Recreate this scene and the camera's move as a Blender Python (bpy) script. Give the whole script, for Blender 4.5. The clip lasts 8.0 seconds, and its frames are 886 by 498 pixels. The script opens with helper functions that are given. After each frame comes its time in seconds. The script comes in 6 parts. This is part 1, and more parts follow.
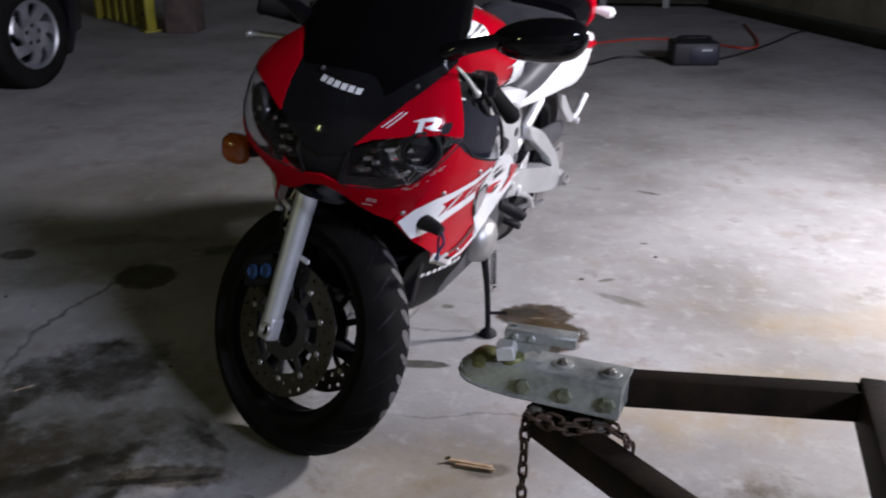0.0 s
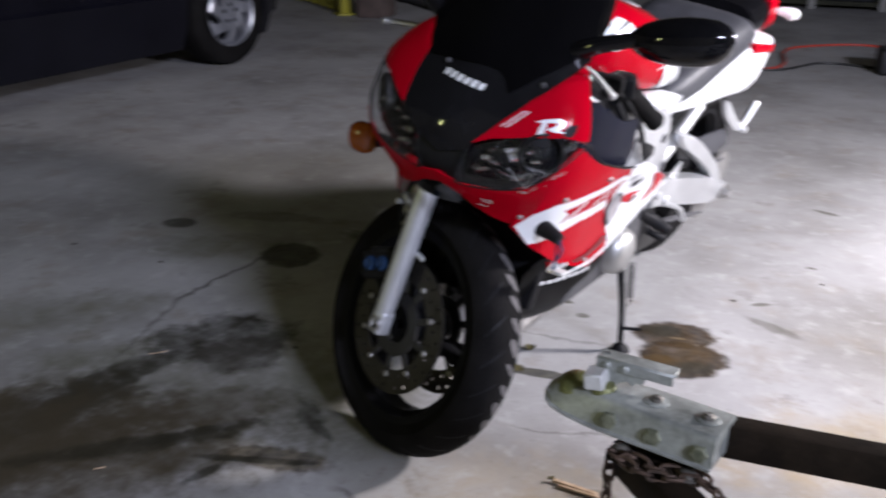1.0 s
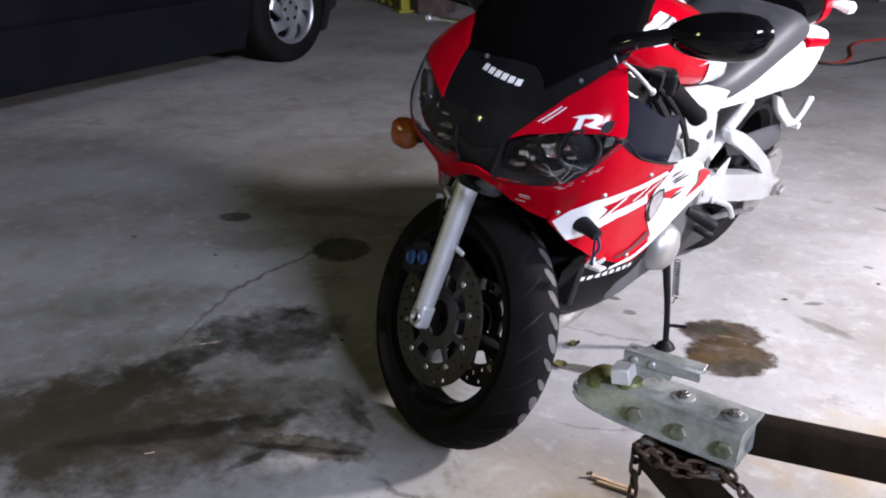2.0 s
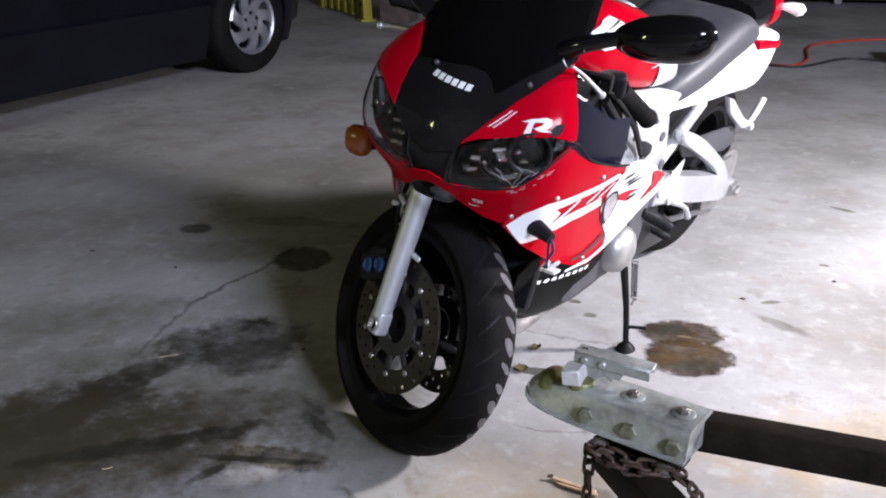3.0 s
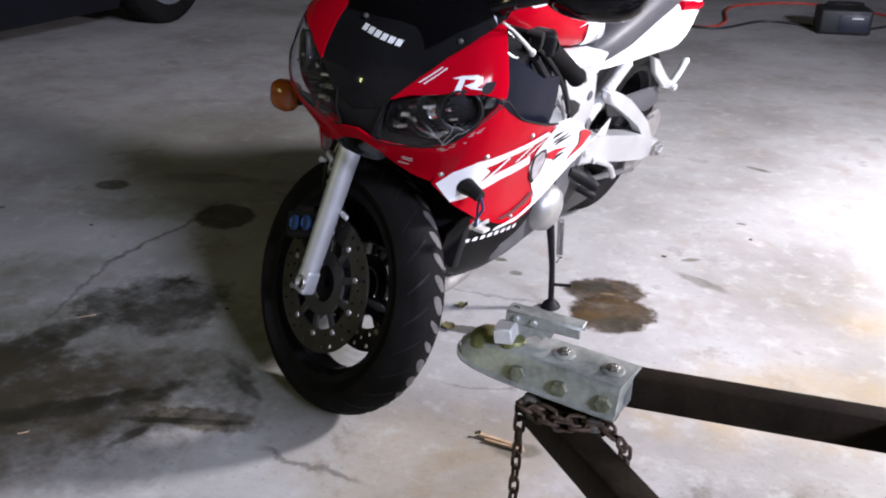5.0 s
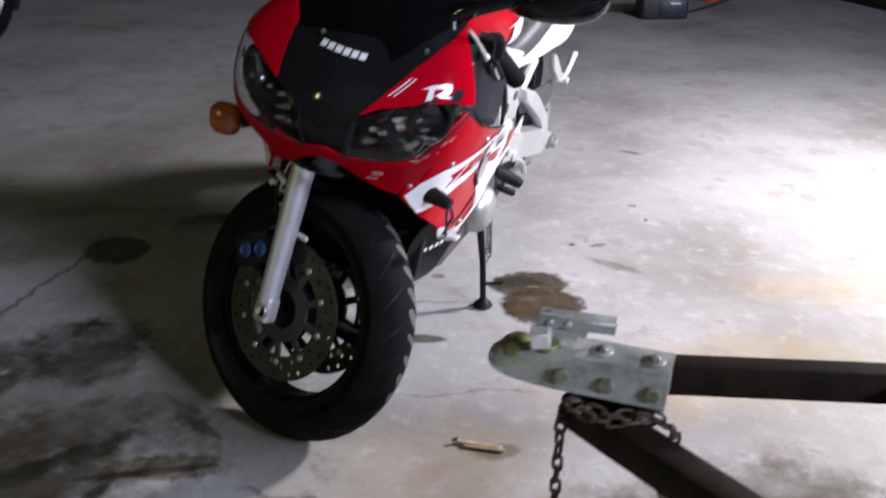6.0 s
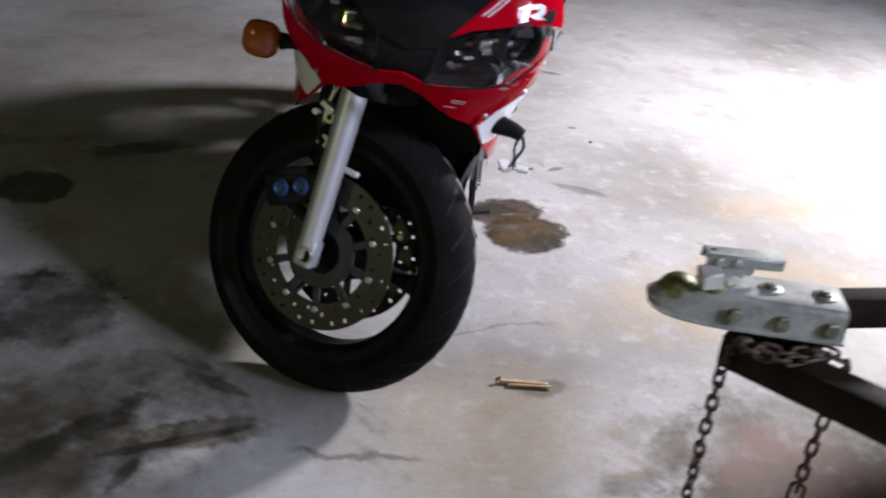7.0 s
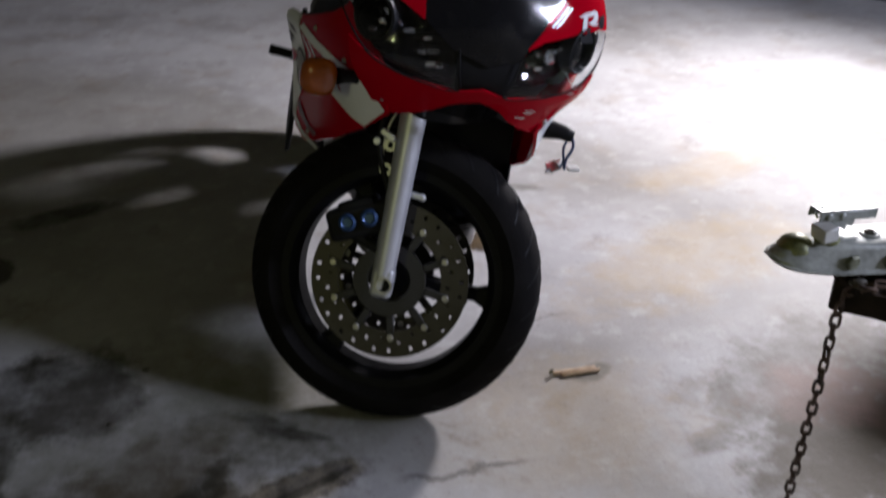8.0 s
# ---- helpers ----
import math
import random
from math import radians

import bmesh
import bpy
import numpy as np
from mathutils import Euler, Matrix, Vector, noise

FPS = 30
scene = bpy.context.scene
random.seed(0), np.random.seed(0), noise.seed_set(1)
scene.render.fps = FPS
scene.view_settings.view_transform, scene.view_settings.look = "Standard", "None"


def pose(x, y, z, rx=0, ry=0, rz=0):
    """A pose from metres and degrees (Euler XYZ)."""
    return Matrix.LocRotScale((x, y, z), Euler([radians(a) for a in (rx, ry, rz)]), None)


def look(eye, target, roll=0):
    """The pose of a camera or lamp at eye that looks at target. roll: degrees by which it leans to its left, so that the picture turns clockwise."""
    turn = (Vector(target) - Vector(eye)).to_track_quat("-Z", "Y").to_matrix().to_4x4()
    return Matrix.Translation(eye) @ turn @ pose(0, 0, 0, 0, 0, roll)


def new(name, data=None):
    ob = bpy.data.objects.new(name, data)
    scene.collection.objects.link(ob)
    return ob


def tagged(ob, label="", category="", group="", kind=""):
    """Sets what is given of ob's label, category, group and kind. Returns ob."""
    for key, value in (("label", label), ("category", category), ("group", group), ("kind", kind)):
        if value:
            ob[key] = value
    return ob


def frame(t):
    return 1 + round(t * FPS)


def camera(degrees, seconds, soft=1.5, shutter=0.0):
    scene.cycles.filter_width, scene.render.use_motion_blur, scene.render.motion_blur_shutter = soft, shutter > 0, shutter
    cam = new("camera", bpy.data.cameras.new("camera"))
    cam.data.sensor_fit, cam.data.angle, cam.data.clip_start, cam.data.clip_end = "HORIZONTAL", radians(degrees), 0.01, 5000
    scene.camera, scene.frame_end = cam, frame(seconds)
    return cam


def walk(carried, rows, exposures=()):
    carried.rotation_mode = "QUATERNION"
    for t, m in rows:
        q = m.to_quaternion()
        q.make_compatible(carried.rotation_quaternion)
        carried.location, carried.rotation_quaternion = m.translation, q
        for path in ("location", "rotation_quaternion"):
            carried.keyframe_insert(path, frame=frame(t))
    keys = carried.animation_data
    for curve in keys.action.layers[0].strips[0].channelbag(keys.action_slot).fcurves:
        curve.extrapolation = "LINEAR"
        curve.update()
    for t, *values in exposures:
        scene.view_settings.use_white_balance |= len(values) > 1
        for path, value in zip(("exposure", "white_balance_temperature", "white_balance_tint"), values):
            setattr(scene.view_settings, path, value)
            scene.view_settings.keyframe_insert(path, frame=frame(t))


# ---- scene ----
cam = camera(51.2, 8.0, 2.0, 0.5)
PATH = [
    (0, (0.712, -1.672, 1.209), (0.257, 0.133, 0.479), -0.5),
    (0.5, (0.736, -1.583, 1.2), (0.135, 0.166, 0.439), 0.2),
    (1, (0.806, -1.54, 1.199), (-0.014, 0.125, 0.453), 0.2),
    (1.2, (0.827, -1.54, 1.204), (-0.101, 0.062, 0.447), -0.3),
    (2.3, (0.865, -1.526, 1.2), (-0.071, 0.075, 0.45), -1.2),
    (2.5, (0.873, -1.519, 1.198), (-0.059, 0.086, 0.453), -1.5),
    (3, (0.886, -1.522, 1.198), (0.0, 0.113, 0.461), -1.4),
    (3.5, (0.886, -1.52, 1.199), (0.008, 0.12, 0.464), -1.6),
    (4, (0.89, -1.527, 1.199), (-0.002, 0.11, 0.474), -1.9),
    (4.5, (0.888, -1.52, 1.195), (0.086, 0.141, 0.423), -0.5),
    (4.7, (0.883, -1.509, 1.192), (0.119, 0.147, 0.372), -0.3),
    (5.8, (0.677, -1.571, 1.206), (0.172, 0.194, 0.413), 2.0),
    (6, (0.58, -1.586, 1.207), (0.231, 0.204, 0.386), -0.3),
    (6.2, (0.484, -1.605, 1.197), (0.196, 0.18, 0.341), 2.1),
    (6.5, (0.349, -1.585, 1.166), (0.136, 0.202, 0.293), 3.1),
    (7, (0.063, -1.506, 1.17), (0.162, 0.241, 0.203), 4.3),
    (7.3, (-0.222, -1.511, 1.17), (0.1, 0.231, 0.242), 4.8),
    (7.5, (-0.282, -1.515, 1.15), (0.166, 0.2, 0.225), 6.2),
    (7.7, (-0.445, -1.477, 1.164), (0.153, 0.189, 0.233), 5.7),
    (7.9, (-0.468, -1.46, 1.179), (0.086, 0.206, 0.221), 1.9),
    (8, (-0.493, -1.45, 1.165), (0.091, 0.227, 0.245), 1.9),
]
EXPOSURE = [(0, -0.3), (0.5, 0.1), (1.0, 0.25), (2.5, 0.58), (4.5, 0.58), (6.0, 0.19), (6.5, 0.27), (7.0, 0.24), (7.5, 0.05), (8.0, -0.16)]
walk(cam, [(t, look(e, g, r)) for t, e, g, r in PATH], EXPOSURE)

# ---- light: a bright work light beside the motorcycle, a white lamp overhead, an old yellowish tube behind the trailer, dim night air ----
world = bpy.data.worlds.new("night")
scene.world = world
world.use_nodes = True
world.node_tree.nodes["Background"].inputs[0].default_value = (0.75, 0.8, 0.62, 1)
world.node_tree.nodes["Background"].inputs[1].default_value = 0.042


def area_lamp(name, eye, target, size, size_y, watts, colour):
    data = bpy.data.lights.new(name, "AREA")
    data.shape, data.size, data.size_y = "RECTANGLE", size, size_y
    data.energy, data.color = watts, colour
    lamp = new(name, data)
    lamp.matrix_world = look(eye, target)
    return lamp


WORK_LIGHT = (2.55, 1.6, 1.5)
OLD_TUBE = (-3.2, -3.3, 2.0)
TUBE_LIGHT = (5.75, -3.56, 3.72)
area_lamp("work_light_beam", WORK_LIGHT, (1.0, 0.9, 0.0), 0.3, 0.22, 150, (1.0, 0.955, 1.02))
area_lamp("tube_light_glow", TUBE_LIGHT, (-3.0, 3.6, 0.6), 1.7, 0.45, 430, (0.86, 0.91, 1.2))
area_lamp("old_tube_glow", OLD_TUBE, (0.2, 0.2, 0.6), 0.1, 0.8, 16, (0.92, 0.95, 0.42))


# ---- materials ----
def material(name, colour, rough=0.5, metal=0.0, vary=0.15, scale=8.0, bump=0.0, bump_scale=60.0, coat=0.0, second=None, spec=0.5, rough_vary=0.1):
    """Base colour with large and small variation, roughness wear and fine relief."""
    mat = bpy.data.materials.new(name)
    mat.use_nodes = True
    nt = mat.node_tree
    bsdf = nt.nodes["Principled BSDF"]
    coord = nt.nodes.new("ShaderNodeTexCoord")
    big = nt.nodes.new("ShaderNodeTexNoise")
    big.inputs["Scale"].default_value, big.inputs["Detail"].default_value = scale, 6
    small = nt.nodes.new("ShaderNodeTexNoise")
    small.inputs["Scale"].default_value, small.inputs["Detail"].default_value = scale * 9, 4
    for n in (big, small):
        nt.links.new(coord.outputs["Object"], n.inputs["Vector"])
    both = nt.nodes.new("ShaderNodeMath")
    both.operation = "MULTIPLY_ADD"
    both.inputs[1].default_value = 0.35
    nt.links.new(small.outputs["Fac"], both.inputs[0])
    nt.links.new(big.outputs["Fac"], both.inputs[2])
    ramp = nt.nodes.new("ShaderNodeValToRGB")
    dark = [c * (1 - vary) for c in colour]
    light = second or [min(1, c * (1 + vary)) for c in colour]
    ramp.color_ramp.elements[0].position, ramp.color_ramp.elements[0].color = 0.45, (*dark, 1)
    ramp.color_ramp.elements[1].position, ramp.color_ramp.elements[1].color = 0.9, (*light, 1)
    nt.links.new(both.outputs[0], ramp.inputs[0])
    nt.links.new(ramp.outputs[0], bsdf.inputs["Base Color"])
    rr = nt.nodes.new("ShaderNodeMapRange")
    rr.inputs["From Min"].default_value, rr.inputs["From Max"].default_value = 0.45, 0.9
    rr.inputs["To Min"].default_value, rr.inputs["To Max"].default_value = rough, min(1, rough + rough_vary)
    nt.links.new(both.outputs[0], rr.inputs[0])
    nt.links.new(rr.outputs[0], bsdf.inputs["Roughness"])
    bsdf.inputs["Metallic"].default_value = metal
    bsdf.inputs["Coat Weight"].default_value = coat
    bsdf.inputs["Coat Roughness"].default_value = 0.04
    bsdf.inputs["Specular IOR Level"].default_value = spec
    if bump:
        fine = nt.nodes.new("ShaderNodeTexNoise")
        fine.inputs["Scale"].default_value, fine.inputs["Detail"].default_value = bump_scale, 5
        nt.links.new(coord.outputs["Object"], fine.inputs["Vector"])
        b = nt.nodes.new("ShaderNodeBump")
        b.inputs["Strength"].default_value, b.inputs["Distance"].default_value = bump, 0.004
        nt.links.new(fine.outputs["Fac"], b.inputs["Height"])
        nt.links.new(b.outputs[0], bsdf.inputs["Normal"])
    return mat


RED = material("red_paint", (0.37, 0.001, 0.01), 0.06, vary=0.06, scale=5, rough_vary=0.03, spec=0.035)
WHITE = material("white_paint", (0.74, 0.75, 0.76), 0.2, vary=0.05, scale=5, rough_vary=0.05)
BLACK = material("black_paint", (0.005, 0.005, 0.006), 0.05, vary=0.3, scale=6, rough_vary=0.03, spec=0.3)
BELLY = material("satin_black_paint", (0.006, 0.006, 0.006), 0.3, vary=0.3, scale=8, spec=0.03)
NOSE_BLACK = material("nose_black_paint", (0.008, 0.008, 0.009), 0.06, vary=0.3, scale=6, rough_vary=0.03, spec=0.35)
PLASTIC = material("black_plastic", (0.011, 0.011, 0.012), 0.45, vary=0.25, scale=12, bump=0.1, bump_scale=300, spec=0.1)
RUBBER = material("tyre_rubber", (0.009, 0.0085, 0.0085), 0.7, vary=0.3, scale=14, bump=0.25, bump_scale=160, spec=0.04)
SCUFF = material("scuffed_rubber", (0.08, 0.075, 0.075), 0.85, vary=0.35, scale=40, bump=0.3, bump_scale=200)
ALLOY = material("silver_alloy", (0.62, 0.63, 0.64), 0.34, metal=0.75, vary=0.1, scale=10)
FORK = material("fork_silver", (0.5, 0.51, 0.53), 0.4, metal=0.6, vary=0.1, scale=10)
STEEL = material("bare_steel", (0.4, 0.39, 0.38), 0.38, metal=0.9, vary=0.25, scale=25)
DISC = material("brake_disc_steel", (0.055, 0.051, 0.044), 0.45, metal=0.85, vary=0.2, scale=30)
RIM = material("black_rim", (0.007, 0.007, 0.008), 0.45, vary=0.3, scale=10, spec=0.08)
ENGINE = material("engine_grey", (0.09, 0.09, 0.095), 0.5, metal=0.4, vary=0.25, scale=15)
CARRIER = material("dark_carrier", (0.022, 0.021, 0.02), 0.5, metal=0.3, vary=0.3, scale=20)
COVER = material("engine_cover_silver", (0.42, 0.42, 0.41), 0.42, metal=0.85, vary=0.15, scale=14)
AMBER = material("amber_lens", (0.3, 0.07, 0.005), 0.18, vary=0.2, scale=30, coat=0.3)
CRACK = material("lens_crack", (0.3, 0.3, 0.31), 0.3, vary=0.3, scale=80)
CHROME = material("chrome", (0.8, 0.8, 0.8), 0.08, metal=1.0, vary=0.03, scale=10)
BLUE = material("blue_cap", (0.022, 0.055, 0.14), 0.35, metal=0.5, vary=0.2, scale=60)
SEAT = material("seat_vinyl", (0.03, 0.031, 0.038), 0.5, vary=0.25, scale=20, bump=0.12, bump_scale=250, spec=0.6)
SMOKE = material("smoked_screen", (0.002, 0.002, 0.0025), 0.03, vary=0.2, scale=6, spec=0.3)
DUCT = material("duct_plastic", (0.006, 0.007, 0.014), 0.3, vary=0.3, scale=12, spec=0.04)
HUGGER = material("dull_grey_plastic", (0.045, 0.046, 0.052), 0.5, vary=0.2, scale=14, spec=0.3)
VENT = material("pale_grey_insert", (0.3, 0.28, 0.29), 0.4, vary=0.3, scale=40)
DARK_RED = material("dark_red_tone", (0.09, 0.004, 0.006), 0.3, vary=0.2, scale=20)
GREYLINE = material("grey_trim", (0.035, 0.036, 0.04), 0.4, vary=0.2, scale=20)
PALE_ZINC = material("pale_zinc", (0.5, 0.5, 0.48), 0.4, vary=0.15, scale=30)
GALV = material("galvanised_zinc", (0.25, 0.265, 0.24), 0.42, metal=0.35, vary=0.4, scale=14, second=(0.44, 0.46, 0.43), bump=0.15)
NUT = material("dark_nut", (0.16, 0.15, 0.13), 0.5, metal=0.6, vary=0.4, scale=60)
GRIMY = material("grimy_zinc", (0.15, 0.16, 0.1), 0.5, metal=0.3, vary=0.5, scale=40, second=(0.28, 0.29, 0.2), bump=0.25)
MOSSY = material("greasy_green_zinc", (0.09, 0.1, 0.035), 0.4, metal=0.3, vary=0.6, scale=45, second=(0.26, 0.27, 0.11), bump=0.3)
BROWN_STEEL = material("weathered_brown_steel", (0.013, 0.0105, 0.008), 0.6, metal=0.05, vary=0.4, scale=16, second=(0.026, 0.019, 0.013), bump=0.25, bump_scale=120, spec=0.06)
RUST = material("rusty_chain", (0.04, 0.027, 0.021), 0.6, metal=0.5, vary=0.5, scale=60, second=(0.12, 0.078, 0.055), bump=0.3, bump_scale=200)
CAR_PAINT = material("dark_car_paint", (0.004, 0.004, 0.007), 0.14, vary=0.2, scale=3, spec=0.3)
CAR_ALLOY = material("car_alloy", (0.33, 0.34, 0.38), 0.3, metal=0.7, vary=0.12, scale=12)
YELLOW = material("yellow_steel", (0.3, 0.27, 0.02), 0.5, vary=0.3, scale=6, bump=0.15)
POST_PALE = material("pale_timber", (0.3, 0.29, 0.27), 0.7, vary=0.3, scale=9, bump=0.2)
POST = material("brown_post", (0.09, 0.065, 0.055), 0.8, vary=0.35, scale=9, bump=0.3)
BOX = material("dark_box", (0.0100, 0.0100, 0.0130), 0.5, vary=0.3, scale=14)
BOX_FRONT = material("blue_grey_panel", (0.0150, 0.0170, 0.0325), 0.4, vary=0.3, scale=14)
CORD_RED = material("red_cord", (0.45, 0.05, 0.03), 0.5, vary=0.2, scale=30)
CORD_BLACK = material("black_cord", (0.02, 0.02, 0.02), 0.5, vary=0.2, scale=30)
WALL = material("olive_wall", (0.24, 0.22, 0.16), 0.85, vary=0.35, scale=2.5, bump=0.3, bump_scale=30)
DARK_EDGE = material("dark_edge", (0.035, 0.035, 0.022), 0.9, vary=0.4, scale=6, bump=0.5, bump_scale=25)
CEILING = material("unseen_ceiling_dull", (0.06, 0.055, 0.04), 0.8, vary=0.3, scale=4)
TAN = material("dry_wood", (0.55, 0.38, 0.24), 0.7, vary=0.3, scale=50, second=(0.64, 0.48, 0.34))
CRUMB = material("grit", (0.09, 0.08, 0.065), 0.9, vary=0.4, scale=60)
LEAF = material("dry_leaf", (0.1, 0.085, 0.03), 0.7, vary=0.4, scale=50)
GRAPHIC_DARK = material("dark_graphic", (0.018, 0.014, 0.018), 0.35, vary=0.2, scale=20, spec=0.03)
BLUE_TARP = material("blue_plastic", (0.02, 0.05, 0.22), 0.45, vary=0.2, scale=8)


def glass(name, tint, rough=0.03):
    mat = bpy.data.materials.new(name)
    mat.use_nodes = True
    b = mat.node_tree.nodes["Principled BSDF"]
    b.inputs["Base Color"].default_value = (*tint, 1)
    b.inputs["Transmission Weight"].default_value = 1.0
    b.inputs["Roughness"].default_value = rough
    b.inputs["IOR"].default_value = 1.28
    return mat


LENS = glass("headlamp_lens", (0.82, 0.84, 0.86))


def concrete(name, stains, dark_lines):
    """Worn garage slab: blotchy grey, trowel mottling, fine pits, oil and rust stains with ragged rims, hairline crack
    lines; some stains and lines hold painted shade.
    """
    mat = bpy.data.materials.new(name)
    mat.use_nodes = True
    nt = mat.node_tree
    bsdf = nt.nodes["Principled BSDF"]
    geo = nt.nodes.new("ShaderNodeNewGeometry")

    def noise_tex(scale, detail=6, rough=0.6):
        n = nt.nodes.new("ShaderNodeTexNoise")
        n.inputs["Scale"].default_value, n.inputs["Detail"].default_value, n.inputs["Roughness"].default_value = scale, detail, rough
        nt.links.new(geo.outputs["Position"], n.inputs["Vector"])
        return n.outputs["Fac"]

    def math_node(op, a, b=None, c=None):
        m = nt.nodes.new("ShaderNodeMath")
        m.operation = op
        for i, v in enumerate((a, b, c)):
            if v is None:
                continue
            if isinstance(v, (int, float)):
                m.inputs[i].default_value = v
            else:
                nt.links.new(v, m.inputs[i])
        return m.outputs[0]

    def ramp(fac, stops):
        r = nt.nodes.new("ShaderNodeValToRGB")
        while len(r.color_ramp.elements) < len(stops):
            r.color_ramp.elements.new(0.5)
        for e, (p, c) in zip(r.color_ramp.elements, stops):
            e.position, e.color = p, (*c, 1)
        nt.links.new(fac, r.inputs[0])
        return r.outputs[0]

    def mix(fac, a, b, mode="MIX"):
        m = nt.nodes.new("ShaderNodeMix")
        m.data_type, m.blend_type = "RGBA", mode
        for socket, v in ((m.inputs[0], fac), (m.inputs[6], a), (m.inputs[7], b)):
            if isinstance(v, (int, float)):
                socket.default_value = v
            elif isinstance(v, tuple):
                socket.default_value = (*v, 1)
            else:
                nt.links.new(v, socket)
        return m.outputs[2]

    def smooth(value, low, high):
        m = nt.nodes.new("ShaderNodeMapRange")
        m.interpolation_type = "SMOOTHSTEP"
        m.inputs["From Min"].default_value, m.inputs["From Max"].default_value = low, high
        nt.links.new(value, m.inputs[0])
        return m.outputs[0]

    base = ramp(noise_tex(1.3, 8, 0.62), [(0.3, (0.2, 0.19, 0.178)), (0.48, (0.325, 0.317, 0.312)), (0.7, (0.44, 0.435, 0.432))])
    base = mix(math_node("MULTIPLY", smooth(noise_tex(5.5, 7, 0.62), 0.5, 0.72), 0.5), base, (0.25, 0.21, 0.165))
    base = mix(math_node("MULTIPLY", smooth(noise_tex(14, 6, 0.66), 0.5, 0.72), 0.45), base, (0.5, 0.495, 0.49))
    base = mix(math_node("MULTIPLY", smooth(noise_tex(60, 4, 0.65), 0.57, 0.72), 0.35), base, (0.13, 0.12, 0.105))
    base = mix(math_node("MULTIPLY", smooth(noise_tex(2.6, 9, 0.75), 0.56, 0.66), 0.45), base, (0.12, 0.105, 0.085))
    sep = nt.nodes.new("ShaderNodeSeparateXYZ")
    nt.links.new(geo.outputs["Position"], sep.inputs[0])
    ragged, ragged_fine, streak = noise_tex(6, 6, 0.65), noise_tex(28, 5, 0.7), noise_tex(11, 6, 0.7)
    rough = None
    for x, y, rx, ry, turn, soft, amount, colour, wet in stains:
        c, s = math.cos(radians(turn)), math.sin(radians(turn))
        dx, dy = math_node("SUBTRACT", sep.outputs[0], x), math_node("SUBTRACT", sep.outputs[1], y)
        a = math_node("DIVIDE", math_node("ADD", math_node("MULTIPLY", dx, c), math_node("MULTIPLY", dy, s)), rx)
        b = math_node("DIVIDE", math_node("SUBTRACT", math_node("MULTIPLY", dy, c), math_node("MULTIPLY", dx, s)), ry)
        d = math_node("SQRT", math_node("ADD", math_node("MULTIPLY", a, a), math_node("MULTIPLY", b, b)))
        d = math_node("ADD", d, math_node("MULTIPLY", math_node("SUBTRACT", ragged, 0.5), 0.5 + 3.2 * soft))
        d = math_node("ADD", d, math_node("MULTIPLY", math_node("SUBTRACT", ragged_fine, 0.5), 0.35 + 1.2 * soft))
        mask = math_node("SUBTRACT", 1.0, smooth(d, 1.0 - soft, 1.0 + soft))
        mask = math_node("MULTIPLY", mask, amount)
        if soft > 0.2:
            mask = math_node("MULTIPLY", mask, math_node("ADD", -0.1, math_node("MULTIPLY", streak, 2.1)))
        else:
            mask = math_node("MULTIPLY", mask, math_node("ADD", 0.58, math_node("MULTIPLY", streak, 0.75)))
        mask = math_node("MINIMUM", math_node("MAXIMUM", mask, 0.0), 1.0)
        if soft > 0.2:
            base = mix(mask, base, colour)
        else:
            base = mix(mask, base, mix(smooth(ragged_fine, 0.38, 0.62), tuple(v * 0.55 for v in colour), tuple(v * 2.1 for v in colour)))
        if wet:
            rough = math_node("MAXIMUM", rough, mask) if rough else mask
    for x0, y0, x1, y1, width, amount in dark_lines:
        length = math.hypot(x1 - x0, y1 - y0)
        ux, uy = (x1 - x0) / length, (y1 - y0) / length
        dx, dy = math_node("SUBTRACT", sep.outputs[0], x0), math_node("SUBTRACT", sep.outputs[1], y0)
        along = math_node("ADD", math_node("MULTIPLY", dx, ux), math_node("MULTIPLY", dy, uy))
        across = math_node("SUBTRACT", math_node("MULTIPLY", dx, uy), math_node("MULTIPLY", dy, ux))
        across = math_node("ADD", across, math_node("MULTIPLY", math_node("SUBTRACT", ragged, 0.5), 0.12))
        across = math_node("ADD", across, math_node("MULTIPLY", math_node("SUBTRACT", ragged_fine, 0.5), 0.025))
        line = math_node("SUBTRACT", 1.0, smooth(math_node("ABSOLUTE", across), 0.0, width))
        ends = math_node("MULTIPLY", smooth(along, -0.03, 0.03), math_node("SUBTRACT", 1.0, smooth(along, length - 0.03, length + 0.03)))
        base = mix(math_node("MULTIPLY", math_node("MULTIPLY", line, ends), amount), base, (0.06, 0.055, 0.045))
    nt.links.new(base, bsdf.inputs["Base Color"])
    bsdf.inputs["Specular IOR Level"].default_value = 0.22
    dry = math_node("ADD", 0.62, math_node("MULTIPLY", noise_tex(3, 5), 0.25))
    nt.links.new(math_node("SUBTRACT", dry, math_node("MULTIPLY", rough, 0.3)), bsdf.inputs["Roughness"])
    height = math_node("ADD", math_node("MULTIPLY", noise_tex(45, 8, 0.7), 1.0), math_node("MULTIPLY", noise_tex(5, 5), 1.6))
    b = nt.nodes.new("ShaderNodeBump")
    b.inputs["Strength"].default_value, b.inputs["Distance"].default_value = 0.22, 0.006
    nt.links.new(height, b.inputs["Height"])
    nt.links.new(b.outputs[0], bsdf.inputs["Normal"])
    return mat


